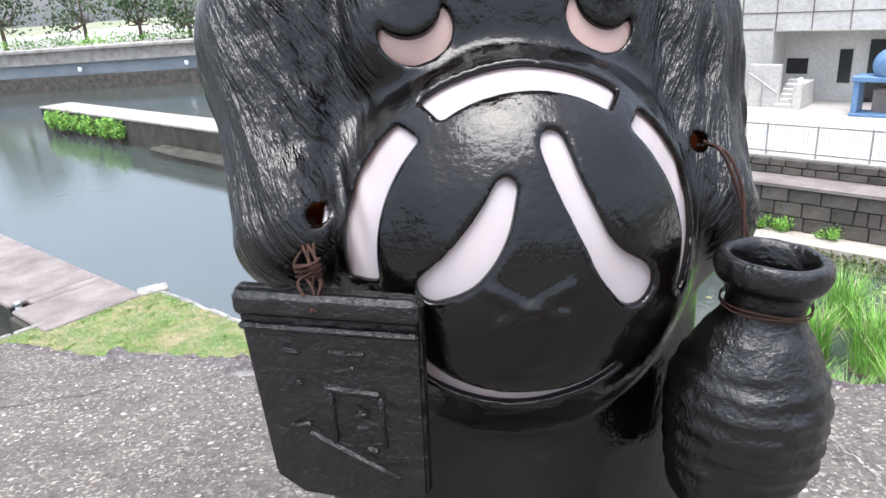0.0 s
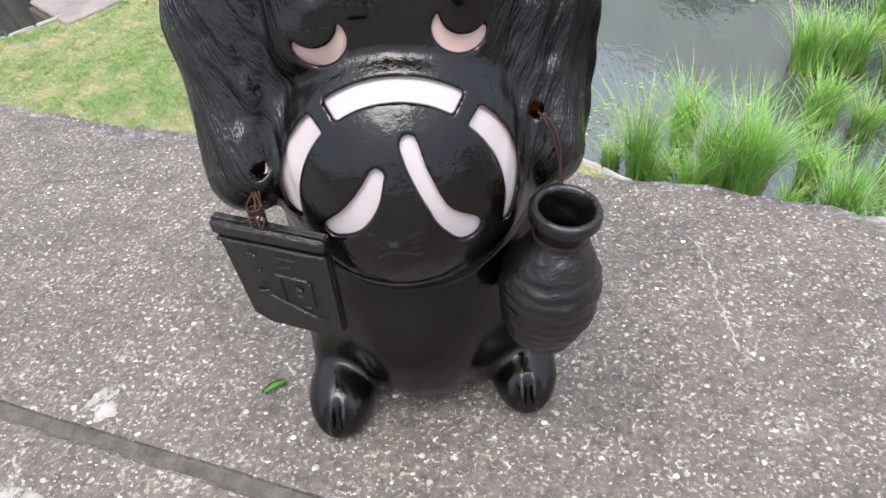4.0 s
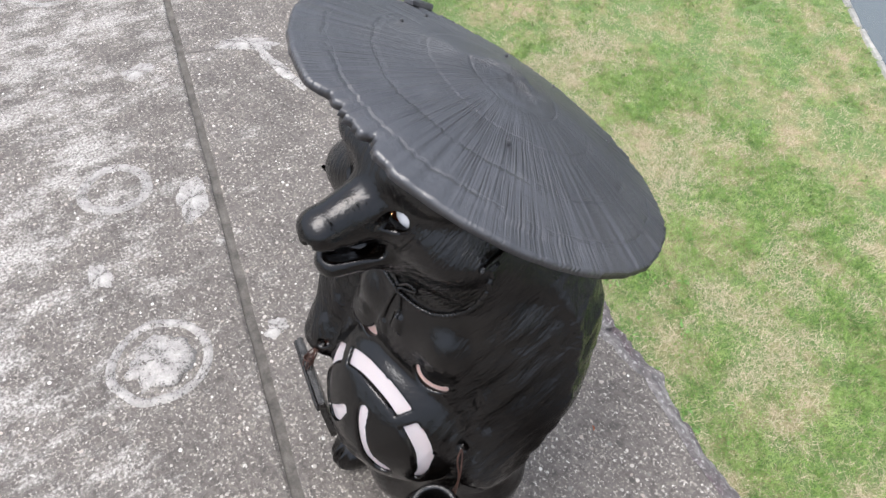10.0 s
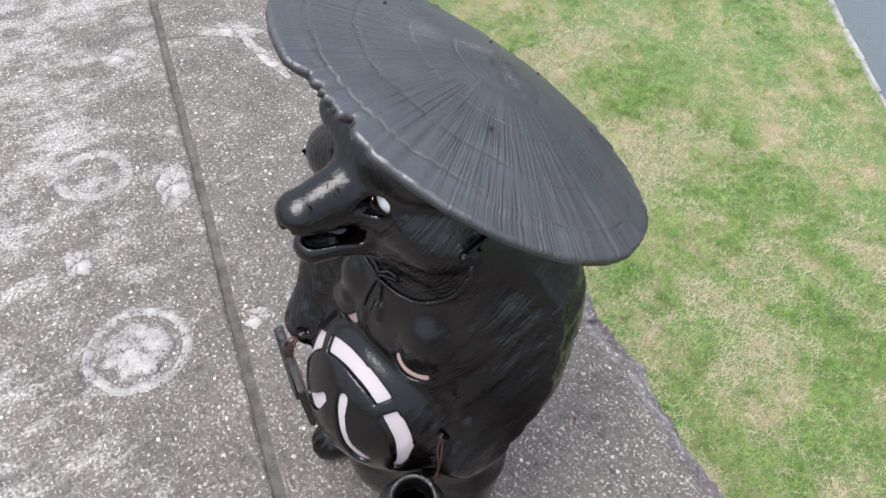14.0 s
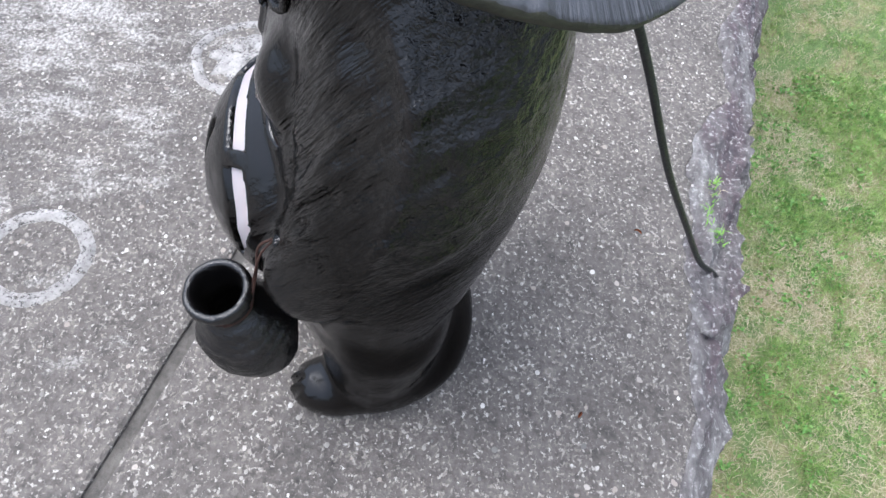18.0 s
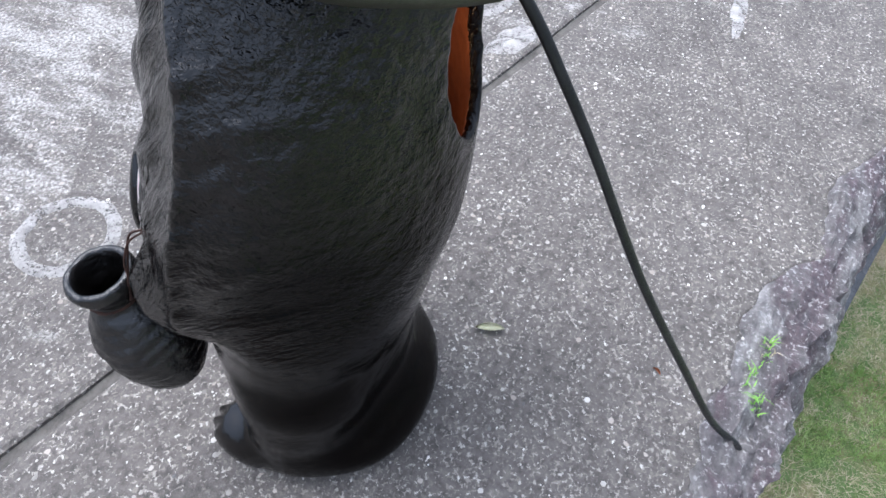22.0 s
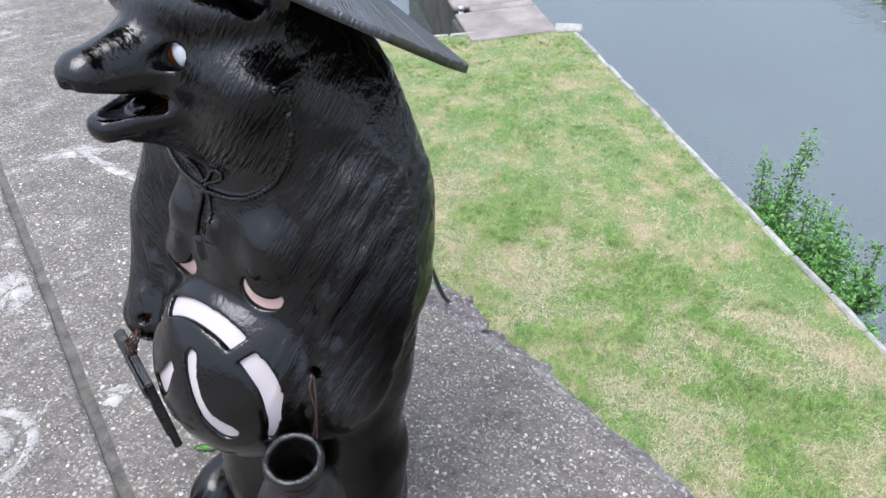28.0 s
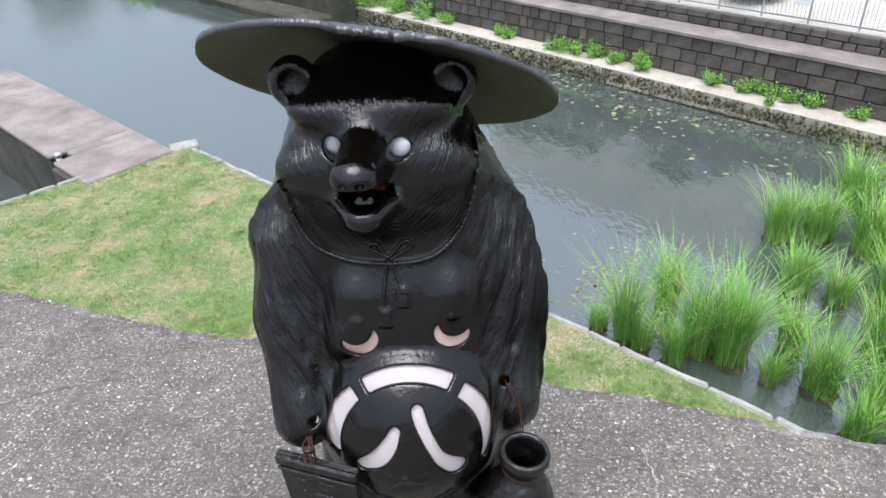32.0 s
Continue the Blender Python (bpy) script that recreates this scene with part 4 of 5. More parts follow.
def net_mesh(name, pts, quads, mats, slots):
    me = bpy.data.meshes.new(name)
    me.vertices.add(len(pts))
    me.vertices.foreach_set("co", pts.astype(np.float32).ravel())
    me.loops.add(4 * len(quads))
    me.loops.foreach_set("vertex_index", quads.astype(np.int32).ravel())
    me.polygons.add(len(quads))
    me.polygons.foreach_set("loop_start", np.arange(0, 4 * len(quads), 4, dtype=np.int32))
    for m in mats:
        me.materials.append(m)
    me.polygons.foreach_set("material_index", slots.astype(np.int32))
    me.polygons.foreach_set("use_smooth", np.ones(len(quads), bool))
    me.update(calc_edges=True)
    return me


pts, quads = skin(body, np.array([gx[0], gy[0], gz[0]]), STEP)
mid = pts[quads].mean(1)
spot = np.clip((mid - [gx[0], gy[0], gz[0]]) / STEP, 0, np.array(outer.shape) - 1.001)
cell = spot.astype(int)
part_way = spot - cell
depth = np.zeros(len(mid))
for i in (0, 1):
    for j in (0, 1):
        for k in (0, 1):
            weight = np.abs(1 - i - part_way[:, 0]) * np.abs(1 - j - part_way[:, 1]) * np.abs(1 - k - part_way[:, 2])
            depth += weight * outer[cell[:, 0] + i, cell[:, 1] + j, cell[:, 2] + k]
inside = depth < -0.0142
slots = np.where(inside, 1, 0)
mid = pts[quads[:, 0]]
for x, y, z in EYES:
    slots[((mid[:, 0] - x) ** 2 + (mid[:, 2] - z) ** 2 < 0.032 ** 2) & (mid[:, 1] < y + 0.03)] = 0


def on_skin(x, z):
    """The front surface at (x, z)."""
    i, k = int(round((x - gx[0]) / STEP)), int(round((z - gz[0]) / STEP))
    below = np.flatnonzero(outer[i, :, k] < 0)
    j = below[0] if len(below) else len(gy) // 2
    a, b = outer[i, j - 1, k], outer[i, j, k]
    return Vector((x, gy[j] - STEP * (b / (b - a) if b != a else 0), z))


# the twisted rope lies on the surface, as part of the same cast mesh
for keys, r in ropes:
    line = [on_skin(p.x, p.y) for p in curve_points([(x, z, 0) for x, z in keys], 44 if len(keys) > 8 else 14)]
    for turn in range(3):
        line = [line[0]] + [(a + b * 2 + c) / 4 for a, b, c in zip(line, line[1:], line[2:])] + [line[-1]]
    base, seg = len(pts), 8
    ringed, length = [], 0.0
    for k, p in enumerate(line):
        d = (line[min(k + 1, len(line) - 1)] - line[max(k - 1, 0)]).normalized()
        length += (p - line[k - 1]).length if k else 0
        side = d.cross(Vector((0, -1, 0.1))).normalized()
        up = side.cross(d)
        for j in range(seg):
            a = 2 * math.pi * j / seg
            w = 0.62 * r * (1 + 0.3 * math.sin(length * 850 + a * 2))
            ringed.append(p + Vector((0, -0.001, 0)) + (side * math.cos(a) + up * math.sin(a)) * w)
    pts = np.concatenate([pts, np.array([tuple(q) for q in ringed])])
    new_quads = np.array([(base + k * seg + j, base + k * seg + (j + 1) % seg, base + (k + 1) * seg + (j + 1) % seg, base + (k + 1) * seg + j) for k in range(len(line) - 1) for j in range(seg)])
    quads, slots = np.concatenate([quads, new_quads]), np.concatenate([slots, np.zeros(len(new_quads), int)])
belly = np.clip((np.hypot(pts[:, 0] + 0.008, pts[:, 2] - 0.47) - 0.14) / 0.05, 0, 1) + np.clip((pts[:, 1] + 0.09) / 0.05, 0, 1)
chest = np.clip((np.abs(pts[:, 0] + 0.008) - 0.09) / 0.05, 0, 1) + np.clip((pts[:, 2] - 0.78) / 0.06, 0, 1) + np.clip((pts[:, 1] + 0.04) / 0.06, 0, 1)
brushed = np.clip(belly, 0.08, 1) * np.clip(chest, 0.12, 1) * np.clip((pts[:, 2] - 0.36) / 0.12, 0.08, 1)
brushed *= np.clip((np.hypot(pts[:, 0] + 0.045, pts[:, 2] - 0.94) - 0.05) / 0.05, 0.15, 1) * np.clip(1 - (pts[:, 2] - 0.84) / 0.06, 0.7, 1)
behind = np.clip((pts[:, 1] - 0.0) / 0.05, 0, 1) * np.clip((pts[:, 2] - 0.5) / 0.12, 0, 1)
brushed *= 1 - 0.85 * behind
gloss = np.maximum(np.clip((pts[:, 2] - 0.6 + 0.03 * np.sin(31 * pts[:, 0]) * np.sin(23 * pts[:, 1])) / 0.17, 0, 1), np.clip((-0.03 - pts[:, 1]) / 0.06, 0, 1))
me = net_mesh("statue", pts, quads, [PAINT, CLAY], slots)
me.attributes.new("brushed", "FLOAT", "POINT").data.foreach_set("value", brushed.astype(np.float32))
me.attributes.new("gloss", "FLOAT", "POINT").data.foreach_set("value", gloss.astype(np.float32))
me.attributes.new("lumpy", "FLOAT", "POINT").data.foreach_set("value", (0.15 + 0.85 * behind).astype(np.float32))
statue = new("statue", me)
statue.matrix_basis = STAND
tagged(statue, "glossy black hollow animal statue with cut-out openings on the paving", "statue")
# white sheet behind the openings, with pink bounced light coloured in above 0.615
spts, squads = skin(sheet, np.array([gx[0], gy[0], gz[0]]), STEP)
lining = new("belly_lining", net_mesh("belly_lining", spts, squads, [LINING, BOUNCESHEET], (spts[squads[:, 0], 2] > 0.615).astype(int)))
lining.matrix_basis = STAND
tagged(lining, "white translucent sheet behind the statue's openings, upper part coloured pink for bounced light", "lining")
del X, Y, Z, body, outer, sheet

for x, y, z in EYES:
    bm = bmesh.new()
    bmesh.ops.create_uvsphere(bm, u_segments=24, v_segments=16, radius=0.0225)
    ob = part("eye_inset", bm, EYEWHITE, m=STAND @ Matrix.Translation((x, y + 0.009, z)) @ Matrix.Diagonal((1.02, 1.0, 1.02, 1)), smooth=True)
    tagged(ob, "white glazed eye inset in the black statue", "eye inset", "eye insets")

# ---- the broad round hat ----
hat_n = Vector((0.134, 0.539, 1.0)).normalized()
hat_m = G @ pose(0.15, 0.78, 0) @ Matrix.Translation((-0.032, 0.064, 1.026)) @ hat_n.to_track_quat("Z", "Y").to_matrix().to_4x4()
HAT_R, HAT_H, SEG = 0.285, 0.062, 400


def hat_top(r):
    return HAT_H * (1 - (r / HAT_R) ** 1.25)


bm = bmesh.new()
radii = [0.004 + (HAT_R - 0.004) * k / 60 for k in range(61)]
layers = []
for side in (1, 0):
    for r in (radii if side else radii[::-1]):
        row = []
        for k in range(SEG):
            a = 2 * math.pi * k / SEG
            p = Vector((math.cos(a), math.sin(a), 0))
            rim = r / HAT_R
            rr = r * (1 + rim ** 6 * (0.012 * noise.noise(p * 3) + 0.006 * noise.noise(p * 14)))
            chipped = max(0.0, 1 - abs(((math.degrees(a) - 111 + 180) % 360 - 180)) / 15)
            rr -= rim ** 10 * 0.02 * min(1, chipped * 2.2) * (1 + 0.9 * noise.noise(p * 17) + 0.5 * noise.noise(p * 45))
            z = hat_top(r) - (0 if side else 0.014 - 0.004 * rim)
            if side:
                z += 0.0045 * noise.noise(Vector((a * 40, rim * 1.6, 0))) * min(1, max(0, rim - 0.2) * 2) * max(0.12, 0.55 + 0.9 * noise.noise(p * 1.6 * rim + Vector((0, 4, 1))))
                for c0 in (0.22, 0.46, 0.7, 0.9):
                    z -= 0.0022 / (1 + math.exp(-(rim - c0 - 0.014 * math.sin(a + 8 * c0)) / 0.004)) * max(0.0, 0.45 + 1.4 * noise.noise(p * 1.7 + Vector((c0 * 9, 0, 0)))) * math.exp(-max(0, rim - c0) * 14)
                z += 0.007 * noise.noise(p * rim * 20 + Vector((3, 1, 0))) * max(0, 1 - rim / 0.16) + 0.004 * noise.noise(p * rim * 4) * (1 - rim)
            row.append(bm.verts.new((rr * p.x, rr * p.y, z)))
        layers.append(row)
for a, b in zip(layers, layers[1:]):
    for k in range(SEG):
        bm.faces.new((a[k], b[k], b[(k + 1) % SEG], a[(k + 1) % SEG]))
bm.faces.new(layers[0])
bm.faces.new(layers[-1][::-1])
half = len(bm.faces) // 2
bm.faces.ensure_lookup_table()
for f in bm.faces[half:]:
    f.material_index = 1
bm.faces[len(bm.faces) - 2].material_index = 0
hat = part("round_hat", bm, HATPAINT, m=hat_m, smooth=True)
hat.data.materials.append(HATBELOW)
tagged(hat, "broad dull-black conical hat with radial grooves and chipped rim", "hat")
bm = box_bm(0.022, 0.05, 0.012, (0, 0, 0), 0.003, 0.004, 1)
part("rim_tab", bm, HATPAINT, hat, m=pose(0.283, 0.0, 0.006, 0, 20, 12))
for deg, rad in ((300, 0.66), (330, 0.47), (10, 0.7), (350, 0.84), (40, 0.6), (262, 0.7), (150, 0.5)):
    bm = bmesh.new()
    bmesh.ops.create_uvsphere(bm, u_segments=10, v_segments=6, radius=0.003)
    a = radians(deg)
    part("stitch_knob", bm, HATPAINT, hat, m=Matrix.Translation((rad * HAT_R * math.cos(a), rad * HAT_R * math.sin(a), hat_top(rad * HAT_R) + 0.001)), smooth=True)

# ---- jug hanging at the hand ----
jug = thing("sake_jug", STAND @ pose(0.161, -0.165, 0.232, 6, 5, 0), "glossy black ribbed jug wired to the statue's paw", "jug")
prof = [(0.0001, 0.003), (0.036, 0.0), (0.05, 0.012), (0.06, 0.05), (0.0655, 0.085), (0.064, 0.115), (0.056, 0.14), (0.043, 0.165), (0.033, 0.18), (0.031, 0.192), (0.034, 0.205), (0.042, 0.214), (0.0435, 0.224), (0.041, 0.231), (0.035, 0.232), (0.031, 0.226), (0.027, 0.205), (0.025, 0.185), (0.034, 0.165), (0.045, 0.13), (0.045, 0.05), (0.0001, 0.03)]
fine = [(p.x, p.y) for p in curve_points([(r, z, 0) for r, z in prof], 8)]
bm = lathe_bm([(max(r, 0.0001), z) for r, z in fine], 64)
for p in bm.verts:
    r, a = p.co.xy.length, math.atan2(p.co.y, p.co.x)
    if r > 0.046:
        ribs = math.sin(p.co.z * 340 + 0.9 * math.sin(2 * a + 1) + 2.5 * noise.noise(p.co * 14))
        p.co.xy *= 1 + 0.017 * ribs * min(1, (r - 0.046) / 0.01) + 0.05 * noise.noise(p.co * 22) + 0.02 * noise.noise(p.co * 60)
    p.co += noise.noise_vector(p.co * 60) * 0.0012
part("jug_body", bm, JUGPAINT, jug, smooth=True)
ring_pts = [(0.0345 * math.cos(a / 20 * 2 * math.pi), 0.0345 * math.sin(a / 20 * 2 * math.pi), 0.188 + 0.00015 * a + 0.001 * math.sin(a)) for a in range(42)]
part("neck_wire", tube_bm(ring_pts, 0.0008, 6), RUST, jug, "thin wire tied round the jug's neck", smooth=True)
jw = thing("jug_wire", STAND, "rusty twisted wire holding the jug at the paw", "wire")
part("wire_strand", tube_bm(curve_points([(0.157, -0.112, 0.543), (0.165, -0.128, 0.535), (0.178, -0.134, 0.50), (0.184, -0.145, 0.455), (0.183, -0.152, 0.427)], 8), 0.0016, 6), RUST, jw, smooth=True)
part("wire_strand", tube_bm(curve_points([(0.159, -0.112, 0.541), (0.172, -0.125, 0.532), (0.181, -0.136, 0.5), (0.179, -0.146, 0.456), (0.186, -0.152, 0.427)], 8), 0.0014, 6), RUST, jw, smooth=True)

# ---- tablet hanging at the other hand ----
tablet = thing("account_tablet", STAND @ pose(-0.166, -0.183, 0.3815, 6, 2, -19.5), "black cast tablet with raised characters, wired to the statue's paw", "tablet")
bm = bmesh.new()
outline = [(-0.074, 0.086), (0.075, 0.083), (0.07, -0.09), (0.03, -0.106), (-0.04, -0.104), (-0.064, -0.088)]
front = [bm.verts.new((x, -0.007, z)) for x, z in outline]
back = [bm.verts.new((x, 0.007, z)) for x, z in outline]
bm.faces.new(front)
bm.faces.new(back[::-1])
for k in range(len(outline)):
    bm.faces.new((front[k], back[k], back[(k + 1) % 6], front[(k + 1) % 6]))
bmesh.ops.bevel(bm, geom=bm.edges[:], offset=0.0025, segments=2, affect="EDGES")
part("plate", bm, CASTPAINT, tablet)
part("top_strip", box_bm(0.15, 0.009, 0.02, (0.0, -0.0075, 0.075), 0.004, 0.002, 3), CASTPAINT, tablet, smooth=True)
part("top_ridge", box_bm(0.146, 0.007, 0.006, (0.0, -0.008, 0.056), 0.0025, 0.002, 3), CASTPAINT, tablet, smooth=True)
for x, z, w, h, tilt in ((-0.033, 0.033, 0.016, 0.006, 8), (0.014, 0.035, 0.032, 0.006, 0), (0.01, 0.021, 0.022, 0.007, -15), (-0.029, 0.005, 0.008, 0.005, 0), (0.014, 0.002, 0.048, 0.006, 3), (-0.004, -0.024, 0.005, 0.048, 0), (0.038, -0.024, 0.005, 0.048, 0),
                         (0.021, -0.017, 0.012, 0.006, 10), (0.02, -0.032, 0.014, 0.006, -6), (-0.033, -0.032, 0.02, 0.006, -12), (0.01, -0.06, 0.084, 0.006, 26), (0.027, -0.052, 0.012, 0.005, 12)):
    part("raised_stroke", box_bm(w, 0.006, h, (0, 0, 0), min(w, h) * 0.36, 0.0022, 2, x * 90 + z * 40), CASTPAINT, tablet, m=pose(x, -0.0062, z, 0, tilt, 0), smooth=True)
tw = thing("tablet_wire", STAND, "rusty wire knotted between the paw and the tablet", "wire")
for k in range(5):
    r1 = np.random.default_rng(40 + k)
    j = lambda s: r1.uniform(-s, s)
    part("wire_strand", tube_bm(curve_points([(-0.177 + j(.002), -0.118, 0.507), (-0.178 + j(.006), -0.155 + j(.006), 0.498), (-0.18 + j(.01), -0.18 + j(.008), 0.478 + j(.006)), (-0.176 + j(.014), -0.188 + j(.01), 0.47 + j(.006)), (-0.176 + j(.012), -0.202, 0.452)], 8), 0.0013, 6), RUST, tw, smooth=True)
for k in range(3):
    a0 = 0.005 + 0.002 * k
    part("wire_knot", tube_bm([(-0.178 + 0.009 * math.cos(t / 3), -0.183 + a0 * math.sin(t / 3), 0.476 + 0.0015 * t / 3 - 0.006 + 0.004 * k) for t in range(20)], 0.0014, 6), RUST, tw, smooth=True)

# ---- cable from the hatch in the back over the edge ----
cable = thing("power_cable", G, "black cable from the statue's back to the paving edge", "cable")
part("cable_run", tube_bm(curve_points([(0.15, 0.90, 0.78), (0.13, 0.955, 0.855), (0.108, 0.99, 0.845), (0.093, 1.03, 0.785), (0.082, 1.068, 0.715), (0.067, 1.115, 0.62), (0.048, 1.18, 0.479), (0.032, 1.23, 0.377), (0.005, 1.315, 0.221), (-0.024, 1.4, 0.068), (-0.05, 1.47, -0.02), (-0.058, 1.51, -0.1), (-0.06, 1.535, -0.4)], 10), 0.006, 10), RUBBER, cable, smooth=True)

SIT = pose(0.15, 0.78, 0, 0, 0, 6)
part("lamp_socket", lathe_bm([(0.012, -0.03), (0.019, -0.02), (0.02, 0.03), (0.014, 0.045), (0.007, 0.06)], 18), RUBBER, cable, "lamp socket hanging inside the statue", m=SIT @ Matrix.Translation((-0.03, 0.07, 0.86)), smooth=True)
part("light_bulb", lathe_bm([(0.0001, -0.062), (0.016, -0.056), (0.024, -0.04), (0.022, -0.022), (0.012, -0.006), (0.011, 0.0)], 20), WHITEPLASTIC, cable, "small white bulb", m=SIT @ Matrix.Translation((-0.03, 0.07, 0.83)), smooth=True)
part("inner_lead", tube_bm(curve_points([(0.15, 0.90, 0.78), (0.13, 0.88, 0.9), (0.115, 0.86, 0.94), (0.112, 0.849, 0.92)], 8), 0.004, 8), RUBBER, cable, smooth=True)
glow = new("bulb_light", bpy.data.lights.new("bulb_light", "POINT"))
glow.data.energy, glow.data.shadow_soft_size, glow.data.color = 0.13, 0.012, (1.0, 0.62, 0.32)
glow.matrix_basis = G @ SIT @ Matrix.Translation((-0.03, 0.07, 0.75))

# fallen leaves
def leaf_thing(x, y, turn, length, mat, label):
    bm = bmesh.new()
    rows = []
    for k in range(9):
        t = k / 8
        w = 0.34 * length * math.sin(math.pi * min(1, 0.03 + t * 0.97)) ** 0.8
        rows.append([bm.verts.new(((t - 0.5) * length, s * w * 0.5, 0.004 + 0.004 * abs(s) + 0.004 * math.sin(t * 3))) for s in (-1, 0, 1)])
    for a, b in zip(rows, rows[1:]):
        for j in (0, 1):
            bm.faces.new((a[j], b[j], b[j + 1], a[j + 1]))
    bmesh.ops.solidify(bm, geom=bm.faces[:], thickness=0.0008)
    ob = part("fallen_leaf", bm, mat, m=G @ pose(x, y, 0, 0, 0, turn), smooth=True)
    tagged(ob, label, "leaf", "fallen leaves")


leaf_thing(-0.073, 0.985, 112, 0.056, LEAF, "pale yellow-green fallen leaf lying on the paving")
leaf_thing(-0.124, 0.70, 40, 0.05, GREENLEAF, "fresh green leaf lying beside the statue's foot")
leaf_thing(-0.12, 1.30, 60, 0.018, CLAY, "small brown dead leaf on the paving")
leaf_thing(0.3, 1.17, -30, 0.016, CLAY, "small brown dead leaf on the paving")


# ---- lawn, water, banks ----
LZ, WZ = -5.6, -7.6
K = Vector((-7.7, 15.35, 0))
E1, E2 = Vector((4.25, 6.15, 0)) - K, Vector((-13.0, 10.2, 0)) - K
far1, far2 = K + E1 * 1.7, K + E2 * 3.2
lawn_poly = [K, far1, Vector((far1.x + 2, -2, 0)), Vector((far2.x - 4, -4, 0)), far2]
bm = bmesh.new()
top = [bm.verts.new((p.x, p.y, LZ)) for p in lawn_poly]
low = [bm.verts.new((p.x, p.y, -9)) for p in lawn_poly]
bm.faces.new(top[::-1])
for k in range(5):
    bm.faces.new((top[k], top[(k + 1) % 5], low[(k + 1) % 5], low[k]))
lawn = part("lawn_ground", bm, LAWN)
tagged(lawn, "grassy lawn terrace with dry patches beside the canal", "lawn", kind="structure")

bm = bmesh.new()
for p in ((-250, -60), (250, -60), (250, 320), (-250, 320)):
    bm.verts.new((*p, WZ))
bm.faces.new(bm.verts)
water = part("water", bm, WATER)
tagged(water, "calm grey-green canal water reflecting the overcast sky", "water", kind="structure")
bm = bmesh.new()
for p in ((-1500, -1500), (1500, -1500), (1500, 1500), (-1500, 1500)):
    bm.verts.new((*p, -9.5))
bm.faces.new(bm.verts)
tagged(part("ground", bm, FARGROUND), "far ground under and beyond the canal", "ground", kind="structure")


def in_lawn(x, y, margin=0.0):
    p = Vector((x, y, 0)) - K
    n1, n2 = Vector((E1.y, -E1.x, 0)).normalized(), Vector((-E2.y, E2.x, 0)).normalized()
    return p.dot(n1) > margin and p.dot(n2) > margin


# border stones along the two edges
def border(start, way, length, name):
    rng = random.Random(7)
    t = thing(name, Matrix.Identity(4), "row of pale worn border stones along the lawn edge", "border", kind="structure")
    s, d, k = 0.0, way.normalized(), 0
    while s < length:
        w = rng.uniform(0.5, 0.95)
        bm = box_bm(w - 0.03, 0.12, 0.3, (0, 0, 0), 0.03, 0.03, 1, k * 3.1)
        c = start + d * (s + w / 2)
        part("border_stone", bm, BORDER, t, m=pose(c.x, c.y, LZ - 0.115 + rng.uniform(-0.015, 0.015), 0, 0, math.degrees(math.atan2(d.y, d.x)) + rng.uniform(-1, 1)))
        s, k = s + w, k + 1


border(K, E1, 20, "lawn_border")
border(K, E2, 22, "lawn_border")
ck = box_bm(0.7, 0.45, 0.34, (0, 0, 0), 0.04, 0.03)
tagged(part("corner_stone", ck, BORDER, m=pose(K.x, K.y - 0.1, LZ - 0.1, 0, 0, 30)), "pale corner stone of the lawn", "stone")

# grass: dense short tufts, thinner and drier in patches
def lawn_spots(count, x0, x1, y0, y1, seed, size):
    rng = np.random.default_rng(seed)
    green, straw = [], []
    while len(green) < count:
        x, y = rng.uniform(x0, x1), rng.uniform(y0, y1)
        if not in_lawn(x, y, 0.05):
            continue
        g = 0.75 * noise.noise(Vector((x * 0.8, y * 0.8, 0))) + 0.75 * noise.noise(Vector((x * 2.3, y * 2.3, 4))) + 0.5 * noise.noise(Vector((x * 6.5, y * 6.5, 8)))
        if rng.uniform() > (0.64 if y > 5.2 + 0.2 * x or x > -0.5 else 0.34) - 0.05 + 1.5 * g:
            if rng.uniform() < 0.7:
                straw.append((x, y, LZ - 0.004, size * rng.uniform(0.7, 1.2), 1))
            continue
        green.append((x, y, LZ - 0.01, size * (0.75 + 0.6 * max(0, g)), 0 if rng.uniform() < 0.9 else 1))
    return green, straw


near_green, near_straw = lawn_spots(19000, -6.5, 3, 2.2, 8.5, 4, 1.0)
wide_green, wide_straw = lawn_spots(19000, -13.5, 6, 4.0, 15.2, 3, 1.1)
grass = blades("grass", near_green + wide_green, [BLADE, DRY], 0.075, 0.009, 1.0, 9, 2, 9, 0.055)
tagged(grass, "short green lawn grass in uneven tufts", "grass", kind="stuff")
thatch = blades("dry_grass", near_straw + wide_straw, [BLADE, DRY], 0.08, 0.007, 2.0, 19, 2, 4, 0.07)
tagged(thatch, "straw-coloured dead grass lying between the tufts", "grass", kind="stuff")
rng = np.random.default_rng(31)
spots = []
while len(spots) < 2600:
    x = rng.uniform(-6.5, 0.5)
    c = np.array((x, 4.0 - 0.253 * x + abs(rng.normal(0, 0.9)) - 1.2, LZ + 0.05))
    for q in range(int(rng.integers(6, 18))):
        spots.append(c + rng.normal(0, 1, 3) * (0.05, 0.05, 0.02))
tagged(new("lawn_weeds", leaves("lawn_weeds", spots, LAWNWEED, 0.05, 31)), "low broad-leaved weeds growing in the lawn below the wall", "weeds", kind="stuff")

# litter
bottle = thing("plastic_bottle", pose(-8.1, 4.4, LZ + 0.06, 90, 0, 60), "discarded clear white plastic bottle with a red cap on the grass", "bottle")
part("bottle_body", lathe_bm([(0.035, 0), (0.045, 0.01), (0.045, 0.2), (0.02, 0.26), (0.016, 0.28)], 20), WHITEPLASTIC, bottle, smooth=True)
